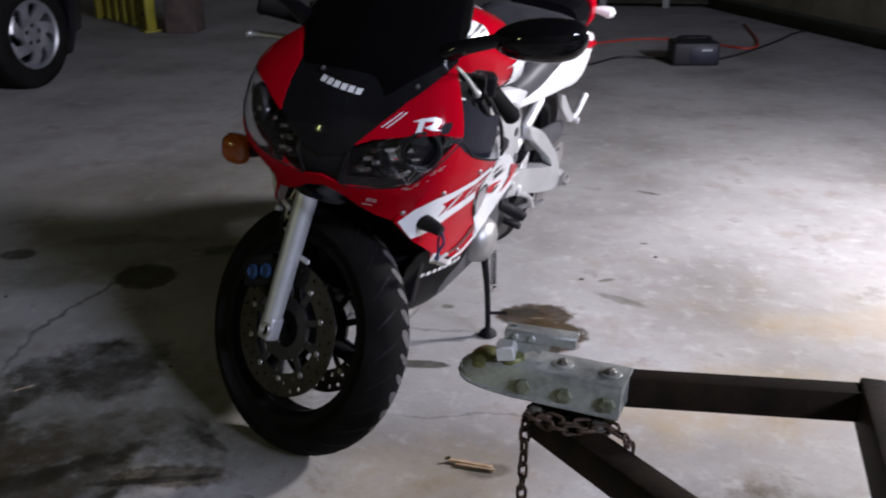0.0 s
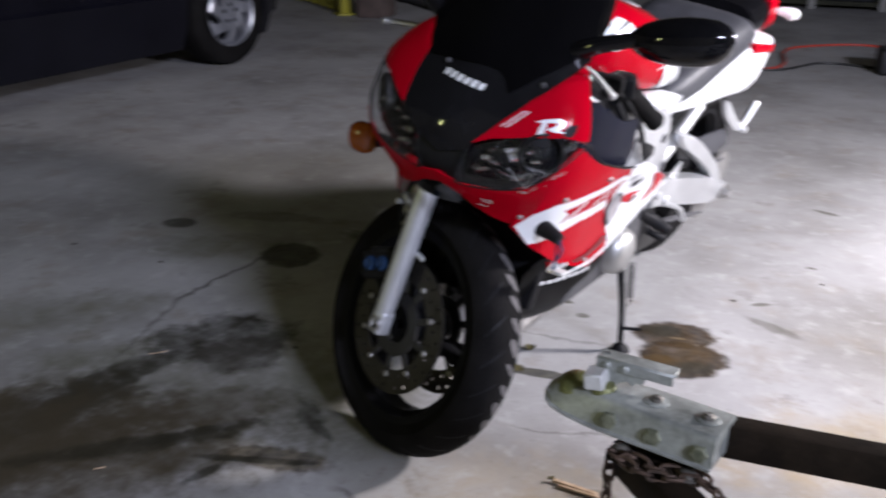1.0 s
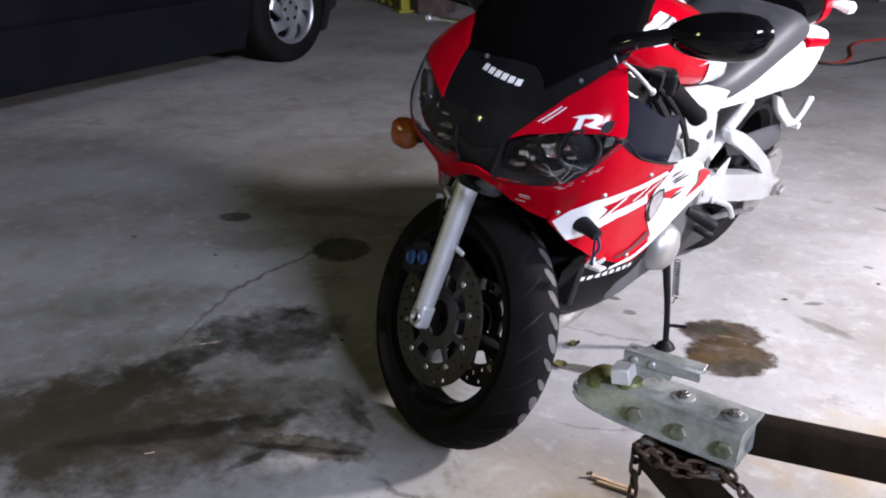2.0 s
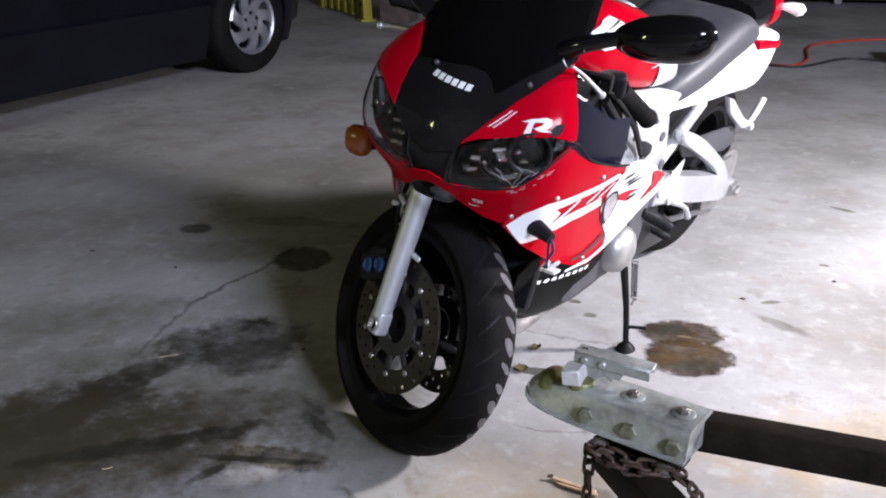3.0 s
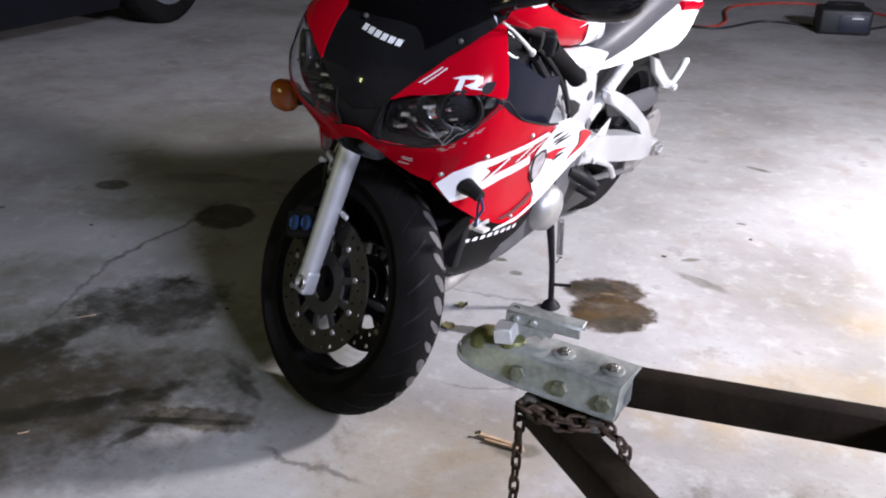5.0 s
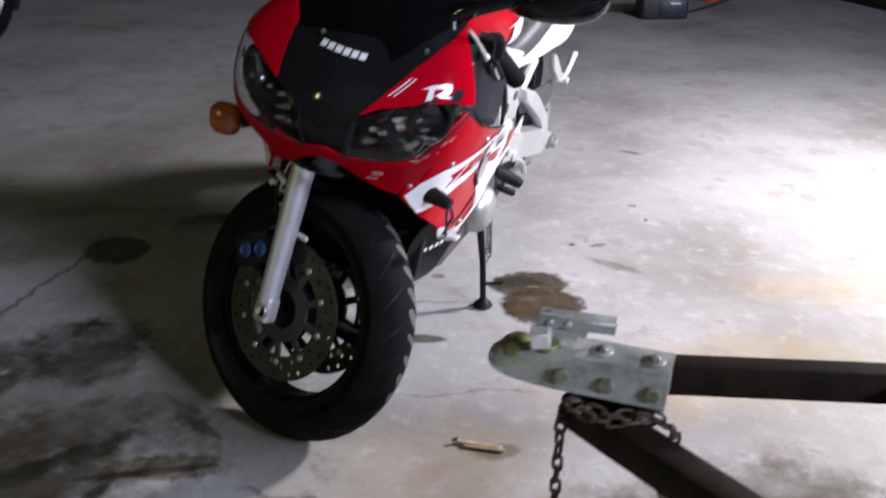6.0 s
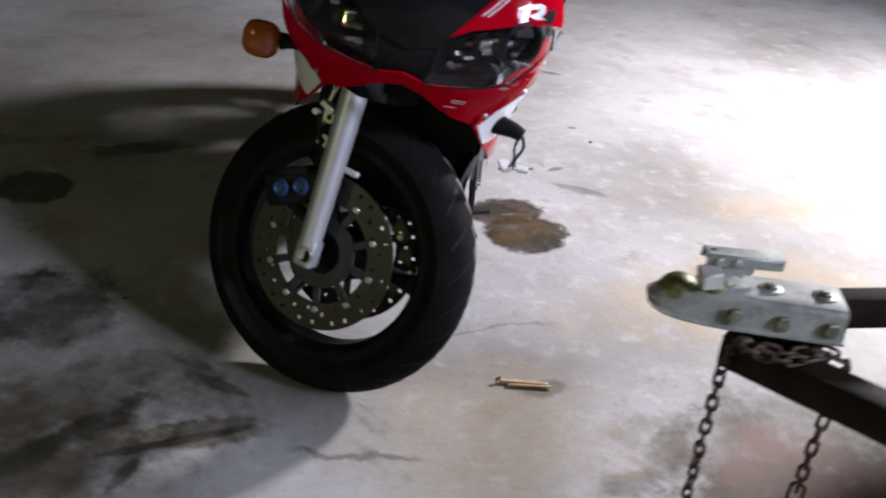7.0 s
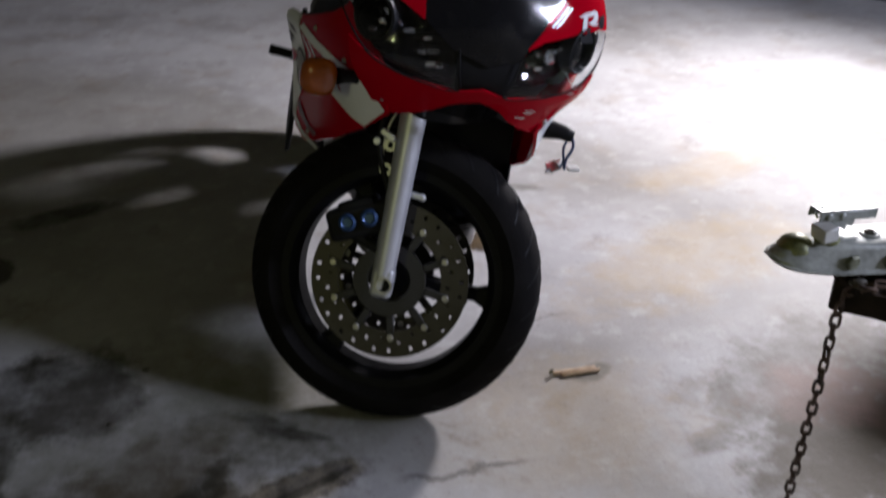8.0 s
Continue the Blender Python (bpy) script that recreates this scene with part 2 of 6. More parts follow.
TEA = (0.085, 0.052, 0.018)
SOOT, UMBER, OLIVE_SHADE = (0.06, 0.055, 0.046), (0.068, 0.055, 0.035), (0.13, 0.128, 0.085)
OIL, DIRT_AND_SHADE, BROWN, OCHRE, RUSTY = (0.028, 0.026, 0.017), (0.07, 0.065, 0.044), (0.024, 0.0145, 0.006), (0.36, 0.28, 0.17), (0.2, 0.11, 0.09)
STAINS_AND_SHADE = [
    # x, y, half length, half width, turn, softness, strength, colour, wet
    # greenish tint of the shaded floor, put into the colour as soft patches
    (-0.6, 0.02, 0.45, 0.3, 30, 0.5, 0.55, OLIVE_SHADE, 0),
    (-1.25, 0.8, 0.25, 0.1, 30, 0.5, 0.5, OLIVE_SHADE, 0),
    (-1.3, 0.17, 0.3, 0.13, 40, 0.45, 0.45, OLIVE_SHADE, 0),
    (-1.02, 0.03, 0.16, 0.08, 40, 0.45, 0.45, OLIVE_SHADE, 0),
    (-0.74, -0.33, 0.36, 0.2, 38, 0.45, 0.8, UMBER, 0),
    (-0.62, -0.36, 0.36, 0.2, 35, 0.5, 0.45, UMBER, 0),
    (-0.9, -0.3, 0.3, 0.2, 40, 0.4, 0.6, UMBER, 0),
    (0.36, 0.845, 0.11, 0.085, 20, 0.1, 0.97, BROWN, 0),
    (0.415, 0.72, 0.125, 0.1, 15, 0.1, 0.97, BROWN, 0),
    (0.42, 0.77, 0.09, 0.08, 15, 0.5, 0.4, TEA, 0),
    (0.36, 0.68, 0.05, 0.03, 15, 0.4, 0.5, TEA, 0),
    (0.33, 0.86, 0.05, 0.04, 15, 0.45, 0.8, OIL, 0),
    (0.45, 0.68, 0.06, 0.03, 25, 0.45, 0.7, OIL, 0),
    (0.375, 0.83, 0.022, 0.005, 10, 0.45, 0.35, OCHRE, 0),
    (0.095, 0.47, 0.085, 0.022, 8, 0.1, 0.85, OIL, 0),
    (-0.95, 0.85, 0.1, 0.105, 20, 0.12, 0.85, OIL, 0),
    (-1.5, 0.93, 0.06, 0.05, 0, 0.2, 0.8, OIL, 0),
    (-1.69, 0.597, 0.012, 0.012, 0, 0.2, 0.9, OIL, 0),
    (-0.77, 0.26, 0.19, 0.14, 42, 0.25, 0.75, OIL, 0),
    (-0.66, 0.2, 0.12, 0.1, 30, 0.25, 0.75, SOOT, 0),
    (-0.55, -0.05, 0.2, 0.1, 30, 0.4, 0.5, UMBER, 0),
    (0.6, -0.15, 0.1, 0.03, 60, 0.45, 0.55, UMBER, 0),
    (0.5, -0.25, 0.06, 0.03, 20, 0.4, 0.6, UMBER, 0),
    (0.66, -0.2, 0.05, 0.02, -40, 0.4, 0.55, UMBER, 0),
    # brown grime beside the drawbar, deepened to carry the trailer's shade as well
    (0.95, -0.1, 0.25, 0.2, 20, 0.45, 0.7, UMBER, 0),
    (0.85, -0.36, 0.24, 0.2, 20, 0.35, 1.0, UMBER, 0),
    (0.72, -0.12, 0.14, 0.1, 40, 0.45, 0.6, UMBER, 0),
    (0.58, -0.42, 0.12, 0.06, 10, 0.45, 0.6, DIRT_AND_SHADE, 0),
    # more grime with painted shade, nearer the trailer
    (1.1, -0.3, 0.3, 0.25, 20, 0.4, 0.9, UMBER, 0),
    (0.72, -0.3, 0.22, 0.12, 30, 0.4, 0.95, UMBER, 0),
    (0.98, -0.5, 0.3, 0.2, 10, 0.4, 0.9, UMBER, 0),
    (-0.87, -0.02, 0.2, 0.06, 75, 0.25, 0.75, OIL, 0),
    (-0.9, -0.22, 0.2, 0.1, 62, 0.4, 0.7, OIL, 0),
    (-0.95, -0.42, 0.34, 0.2, 50, 0.4, 0.75, UMBER, 0),
    (-0.6, -0.24, 0.24, 0.035, 42, 0.35, 0.7, OIL, 0),
    (-0.52, -0.15, 0.16, 0.02, 48, 0.35, 0.7, OIL, 0),
    (-0.29, -0.15, 0.12, 0.042, 12, 0.2, 0.8, UMBER, 0),
    (-0.33, -0.175, 0.13, 0.012, 20, 0.25, 0.8, OIL, 0),
    (-0.4, -0.27, 0.05, 0.015, 70, 0.3, 0.75, OIL, 0),
    (-0.33, 0.04, 0.07, 0.03, -45, 0.35, 0.6, OIL, 0),
    (-0.28, 0.0, 0.06, 0.014, -30, 0.3, 0.6, OIL, 0),
    (-0.75, 1.15, 0.16, 0.05, 20, 0.35, 0.8, OIL, 0),
    (0.548, 1.163, 0.03, 0.012, 30, 0.25, 0.7, DIRT_AND_SHADE, 0),
    (0.643, 2.137, 0.05, 0.014, -20, 0.25, 0.7, DIRT_AND_SHADE, 0),
    (0.142, 2.072, 0.06, 0.012, 20, 0.25, 0.6, DIRT_AND_SHADE, 0),
    (0.6, 1.02, 0.09, 0.022, -25, 0.3, 0.55, DIRT_AND_SHADE, 0),
    (0.09, 0.85, 0.02, 0.015, 0, 0.3, 0.8, DIRT_AND_SHADE, 0),
    (0.015, 0.92, 0.018, 0.012, 0, 0.3, 0.8, DIRT_AND_SHADE, 0),
    (0.655, 1.53, 0.018, 0.01, 0, 0.3, 0.7, DIRT_AND_SHADE, 0),
    # dark band of the motorcycle's cast shadow, painted into the floor colour
    (-1.2, 1.15, 0.22, 0.05, 15, 0.4, 0.5, DIRT_AND_SHADE, 0),
    (0.9, 0.45, 0.4, 0.16, 20, 0.45, 0.5, OCHRE, 0),
    (1.3, 1.0, 0.35, 0.1, 15, 0.45, 0.4, OCHRE, 0),
    (0.25, -0.1, 0.25, 0.2, 0, 0.45, 0.35, OCHRE, 0),
    (0.85, -0.18, 0.16, 0.1, 0, 0.45, 0.45, RUSTY, 0),
    (0.38, 0.03, 0.05, 0.025, 20, 0.35, 0.6, DIRT_AND_SHADE, 0),
]
CRACKS_AND_SHADOWS = [
    (-1.03, 0.8, -1.05, 0.4, 0.014, 0.75),
    (-1.05, 0.4, -0.95, 0.05, 0.012, 0.5),
    (-0.11, -0.185, 0.12, -0.2, 0.012, 0.6),
    # faint thin dark line
    (0.14, 0.212, 0.42, 0.272, 0.008, 0.45),
    # thin shadow of the side stand, painted on as a dark line
    (-0.1, 0.67, 0.2, 0.692, 0.008, 0.45),
]
CONCRETE = concrete("worn_concrete", STAINS_AND_SHADE, CRACKS_AND_SHADOWS)


# ---- mesh helpers ----
def finish(name, bm, mat, angle=40):
    bmesh.ops.recalc_face_normals(bm, faces=bm.faces)
    mesh = bpy.data.meshes.new(name)
    bm.to_mesh(mesh)
    bm.free()
    mesh.materials.append(mat)
    mesh.polygons.foreach_set("use_smooth", [True] * len(mesh.polygons))
    mesh.set_sharp_from_angle(angle=radians(angle))
    return mesh


def part(name, bm, mat, parent, label="", angle=40):
    ob = new(name, finish(name, bm, mat, angle))
    ob.parent = parent
    if label:
        tagged(ob, label)
    return ob


def thing(name, bm, mat, label, category, group="", kind="", angle=40):
    return tagged(new(name, finish(name, bm, mat, angle)), label, category, group, kind)


def empty(name, m, label, category, group="", kind=""):
    ob = new(name)
    ob.empty_display_size = 0.1
    ob.matrix_world = m
    return tagged(ob, label, category, group, kind)


def box(bm, centre, size, m=None, bevel=0.0, segments=2):
    made = bmesh.ops.create_cube(bm, size=1.0, matrix=Matrix.Translation(centre) @ (m or Matrix()) @ Matrix.Diagonal((*size, 1)))
    if bevel:
        edges = list({e for v in made["verts"] for e in v.link_edges})
        bmesh.ops.bevel(bm, geom=edges, offset=bevel, segments=segments, affect="EDGES", profile=0.5)
    return bm


def smooth_path(points, steps=6):
    """A curve through the points."""
    p = [Vector(q) for q in points]
    p = [p[0] * 2 - p[1]] + p + [p[-1] * 2 - p[-2]]
    out = []
    for i in range(1, len(p) - 2):
        for k in range(steps):
            t = k / steps
            out.append(0.5 * (2 * p[i] + (p[i + 1] - p[i - 1]) * t + (2 * p[i - 1] - 5 * p[i] + 4 * p[i + 1] - p[i + 2]) * t * t
                              + (3 * p[i] - p[i - 1] - 3 * p[i + 1] + p[i + 2]) * t ** 3))
    return out + [p[-2]]


def tube(bm, points, radius, sides=10, steps=6, caps=True):
    """A round bar along a smooth path; radius may be a list, one for each given point."""
    path = smooth_path(points, steps) if len(points) > 2 and steps > 1 else [Vector(q) for q in points]
    n = len(path)
    radii = [radius] * n if isinstance(radius, (int, float)) else [float(r) for r in np.interp(np.linspace(0, 1, n), np.linspace(0, 1, len(radius)), radius)]
    side = None
    rings = []
    for i, c in enumerate(path):
        d = (path[min(i + 1, n - 1)] - path[max(i - 1, 0)]).normalized()
        side = (side - d * side.dot(d)).normalized() if side else d.orthogonal().normalized()
        up = d.cross(side)
        rings.append([bm.verts.new(c + radii[i] * (math.cos(a) * side + math.sin(a) * up)) for a in (2 * math.pi * k / sides for k in range(sides))])
    for a, b in zip(rings, rings[1:]):
        for k in range(sides):
            bm.faces.new((a[k], a[(k + 1) % sides], b[(k + 1) % sides], b[k]))
    if caps:
        bm.faces.new(rings[0][::-1])
        bm.faces.new(rings[-1])
    return bm


def lathe(bm, profile, m=None, sides=48, closed=False):
    """Turns (radius, along) pairs round the x axis."""
    m = m or Matrix()
    rings = [[bm.verts.new(m @ Vector((x, r * math.cos(a), r * math.sin(a)))) for a in (2 * math.pi * k / sides for k in range(sides))] for r, x in profile]
    pairs = list(zip(rings, rings[1:])) + ([(rings[-1], rings[0])] if closed else [])
    for a, b in pairs:
        for k in range(sides):
            bm.faces.new((a[k], a[(k + 1) % sides], b[(k + 1) % sides], b[k]))
    if not closed:
        if profile[0][0] > 1e-4:
            bm.faces.new(rings[0])
        if profile[-1][0] > 1e-4:
            bm.faces.new(rings[-1][::-1])
    return bm


def plate(bm, outline, x0, x1, bevel=0.0, m=None):
    """A flat piece with an outline in (y, z), from x0 to x1."""
    m = m or Matrix()
    a = [bm.verts.new(m @ Vector((x0, y, z))) for y, z in outline]
    b = [bm.verts.new(m @ Vector((x1, y, z))) for y, z in outline]
    fa, fb = bm.faces.new(a), bm.faces.new(b[::-1])
    faces = [fa, fb]
    for i in range(len(a)):
        j = (i + 1) % len(a)
        faces.append(bm.faces.new((a[j], a[i], b[i], b[j])))
    if bevel:
        bmesh.ops.bevel(bm, geom=list(set(fa.edges) | set(fb.edges)), offset=bevel, segments=2, affect="EDGES", profile=0.5)
    return bm


def skin(bm, grid, thick=0.0, toward=None):
    """A sheet through a grid of points; with thickness it gets a back and rims, pushed along toward(point)."""
    rows, cols = len(grid), len(grid[0])
    front = [[bm.verts.new(p) for p in row] for row in grid]
    for i in range(rows - 1):
        for j in range(cols - 1):
            bm.faces.new((front[i][j], front[i][j + 1], front[i + 1][j + 1], front[i + 1][j]))
    if thick:
        back = [[bm.verts.new(Vector(p) + toward(Vector(p)) * thick) for p in row] for row in grid]
        for i in range(rows - 1):
            for j in range(cols - 1):
                bm.faces.new((back[i][j], back[i + 1][j], back[i + 1][j + 1], back[i][j + 1]))
        rim = [(0, j) for j in range(cols)] + [(i, cols - 1) for i in range(1, rows)] + [(rows - 1, j) for j in range(cols - 2, -1, -1)] + [(i, 0) for i in range(rows - 2, 0, -1)]
        for (a, b), (c, d) in zip(rim, rim[1:] + rim[:1]):
            bm.faces.new((front[a][b], back[a][b], back[c][d], front[c][d]))
    return bm


def loft(bm, rings, cap=True):
    """Joins closed rings of equal count."""
    vs = [[bm.verts.new(p) for p in r] for r in rings]
    n = len(vs[0])
    for a, b in zip(vs, vs[1:]):
        for k in range(n):
            bm.faces.new((a[k], a[(k + 1) % n], b[(k + 1) % n], b[k]))
    if cap:
        bm.faces.new(vs[0][::-1])
        bm.faces.new(vs[-1])
    return bm


def curve(points, s):
    """The point at share s of a polyline in two coordinates, spaced by its first coordinate."""
    xs, ys = [p[0] for p in points], [p[1] for p in points]
    at = np.linspace(0, 1, len(points))
    return float(np.interp(s, at, xs)), float(np.interp(s, at, ys))


# ---- setting ----
def floor_slab():
    bm = bmesh.new()
    box(bm, (0, 3, -0.06), (24, 24, 0.12))
    return thing("floor", bm, CONCRETE, "worn grey concrete slab with dark oil stains", "floor", kind="structure")


floor_slab()


# ---- motorcycle ----
# bike axes: x to its left, y to its rear, z up, from the point where the straight front wheel would stand
LEAN, HEADING = 10.0, 9.0
BIKE = Matrix.Translation((-0.047, 0.05, 0.004)) @ Matrix.Rotation(radians(-HEADING), 4, "Z") @ Matrix.Rotation(radians(LEAN), 4, "Y")
RAKE = radians(24)


def turned_fork():
    """The fork and front wheel, turned hard to the left: wheel centre, axle direction and fork direction."""
    left = Vector((0.33, 0.90, -0.27)).normalized()
    up = Vector((0.05, 0.272, 0.949))
    up = (up - left * up.dot(left)).normalized()
    ahead = up.cross(left)
    slope = Matrix.Rotation(-RAKE, 3, "X")
    straight = Matrix((Vector((1, 0, 0)), slope @ Vector((0, 1, 0)), slope @ Vector((0, 0, 1)))).transposed()
    turned = Matrix((left, ahead, up)).transposed()
    return Matrix.Translation((-0.062, 0.039, 0.2655)) @ (turned @ straight.inverted()).to_4x4() @ Matrix.Translation((0, 0, -0.288))


STEERING = turned_fork()
# the rear wheel hangs a little further over than the body
REAR, REAR_TYRE = (Matrix.Translation((x, 0, 0)) @ Matrix.Rotation(radians(a), 4, "Y") for x, a in ((0, 5), (-0.072, 3)))

NOSE_Y = [(0.58, -0.01), (0.63, -0.035), (0.66, -0.06), (0.71, -0.09), (0.75, -0.083), (0.80, -0.063), (0.867, -0.03), (0.93, 0.012), (1.0, 0.075), (1.08, 0.16)]
NOSE_LEFT = [(0.58, 0.15), (0.63, 0.17), (0.70, 0.215), (0.76, 0.232), (0.81, 0.235), (0.86, 0.222), (0.90, 0.205), (0.95, 0.183), (1.0, 0.163), (1.08, 0.135)]
NOSE_RIGHT = [(0.58, 0.155), (0.63, 0.19), (0.67, 0.228), (0.70, 0.242), (0.76, 0.256), (0.81, 0.26), (0.85, 0.25), (0.90, 0.215), (0.95, 0.185), (1.0, 0.163), (1.08, 0.135)]
NOSE_D = [(0.58, 0.07), (0.63, 0.09), (0.70, 0.12), (0.81, 0.125), (0.9, 0.13), (1.08, 0.11)]
SIDE_X = [(0.25, 0.13), (0.373, 0.167), (0.48, 0.18), (0.578, 0.193), (0.703, 0.234), (0.8, 0.24)]
SIDE_B = [(-0.06, -0.13), (-0.011, -0.074), (0.053, -0.025), (0.12, -0.008), (0.2, 0), (0.45, 0), (0.656, -0.012), (0.8, -0.03)]


TANK = ((0.27, 0.08, 0.94, 0.85), (0.32, 0.12, 0.975, 0.81), (0.42, 0.15, 0.985, 0.775), (0.55, 0.158, 0.955, 0.752), (0.66, 0.145, 0.895, 0.742), (0.74, 0.12, 0.83, 0.738), (0.79, 0.09, 0.79, 0.737))
SOCKET = (0.223, 0.055, 0.53)


def at(value, table):
    return float(np.interp(value, [p[0] for p in table], [p[1] for p in table]))


def soft(value, table, w=0.02):
    return (at(value - w, table) + at(value, table) * 2 + at(value + w, table)) / 4


def nose(u, z, out=0.0):
    """The nose of the fairing: u runs from -1 at the right corner over 0 in the middle to 1 at the left corner."""
    yn, w, d = soft(z, NOSE_Y), soft(z, NOSE_LEFT if u > 0 else NOSE_RIGHT), soft(z, NOSE_D)
    a = u * math.pi / 2
    out += 0.01 * math.exp(-(u / 0.16) ** 2) * min(1.0, max(0.0, (z - 0.745) / 0.04)) + 0.012 * math.exp(-(u / 0.4) ** 2) * min(1.0, max(0.0, (z - 0.88) / 0.06))
    return Vector(((w + out) * math.sin(a), yn - out + (d + out) * (1 - math.cos(a)), z))


def flank(y, z, sign, out=0.0):
    wide = 0.0 if sign > 0 else 0.1 * min(1.0, max(0.0, (y + 0.03) / 0.45)) * min(1.0, max(0.0, (0.85 - z) / 0.2))
    return Vector((sign * (soft(z, SIDE_X, 0.03) + soft(y, SIDE_B, 0.025) + wide + out), y, z))


def inward(p):
    return Vector((-p.x * 0.8, 0.25 - p.y, 0.15)).normalized()


def nose_patch(bm, low, high, cols=24, rows=10, out=0.0, thick=0.004, mirror=1):
    grid = []
    for i in range(rows + 1):
        row = []
        for j in range(cols + 1):
            a, b = curve(low, j / cols), curve(high, j / cols)
            f = i / rows
            row.append(nose(mirror * (a[0] + (b[0] - a[0]) * f), a[1] + (b[1] - a[1]) * f, out))
        grid.append(row)
    return skin(bm, grid, thick, inward)


def flank_patch(bm, low, high, sign, cols=20, rows=8, out=0.0, thick=0.004):
    grid = []
    for i in range(rows + 1):
        row = []
        for j in range(cols + 1):
            a, b = curve(low, j / cols), curve(high, j / cols)
            f = i / rows
            row.append(flank(a[0] + (b[0] - a[0]) * f, a[1] + (b[1] - a[1]) * f, sign, out))
        grid.append(row)
    return skin(bm, grid, thick, lambda p: Vector((-sign, 0, 0)))


def decal(bm, outline, place, cell=0.02):
    """A painted shape: an outline in two surface coordinates, laid on a curved panel by place(a, b)."""
    face = bm.faces.new([bm.verts.new((a, b, 0)) for a, b in outline])
    bmesh.ops.triangulate(bm, faces=[face])
    for _ in range(6):
        far = [e for e in bm.edges if e.calc_length() > cell]
        if not far:
            break
        bmesh.ops.subdivide_edges(bm, edges=far, cuts=1)
        bmesh.ops.triangulate(bm, faces=bm.faces[:])
    for v in bm.verts:
        v.co = place(v.co.x, v.co.y)
    return bm


def disc_sheet(bm, inner, outer, x, thick, m, holes):
    """A ring with rows of drilled holes right through."""
    segs, rows = 120, 6
    def ring(xx):
        return [[bm.verts.new(m @ Vector((xx, r * math.cos(a), r * math.sin(a)))) for a in (2 * math.pi * k / segs for k in range(segs))] for r in np.linspace(inner, outer, rows + 1).tolist()]
    f, b = ring(x - thick / 2), ring(x + thick / 2)
    open_at = {(i, k) for i in range(rows) for k in range(segs) if holes and ((i == 1 and k % 10 == 0) or (i == 2 and k % 10 == 5) or (i == 4 and k % 10 in (2, 8)))}
    for i in range(rows):
        for k in range(segs):
            n = (k + 1) % segs
            if (i, k) in open_at:
                for p, q in (((i, k), (i, n)), ((i, n), (i + 1, n)), ((i + 1, n), (i + 1, k)), ((i + 1, k), (i, k))):
                    bm.faces.new((f[p[0]][p[1]], f[q[0]][q[1]], b[q[0]][q[1]], b[p[0]][p[1]]))
            else:
                bm.faces.new((f[i][k], f[i][n], f[i + 1][n], f[i + 1][k]))
                bm.faces.new((b[i][k], b[i + 1][k], b[i + 1][n], b[i][n]))
    for i in (0, rows):
        for k in range(segs):
            n = (k + 1) % segs
            bm.faces.new((f[i][k], b[i][k], b[i][n], f[i][n]))


def tyre_profile(radius, width, rim):
    """Round motorcycle tyre, open towards the rim: (radius, along) pairs."""
    h = width / 2
    out = [(rim - 0.006, -h * 0.72), (rim + 0.006, -h * 0.8), (rim + 0.02, -h * 0.92)]
    for k in range(-8, 9):
        a = radians(k * 10.5)
        out.append((radius - h * 0.92 + h * 0.92 * math.cos(a), h * math.sin(a)))
    return out + [(rim + 0.02, h * 0.92), (rim + 0.006, h * 0.8), (rim - 0.006, h * 0.72)]


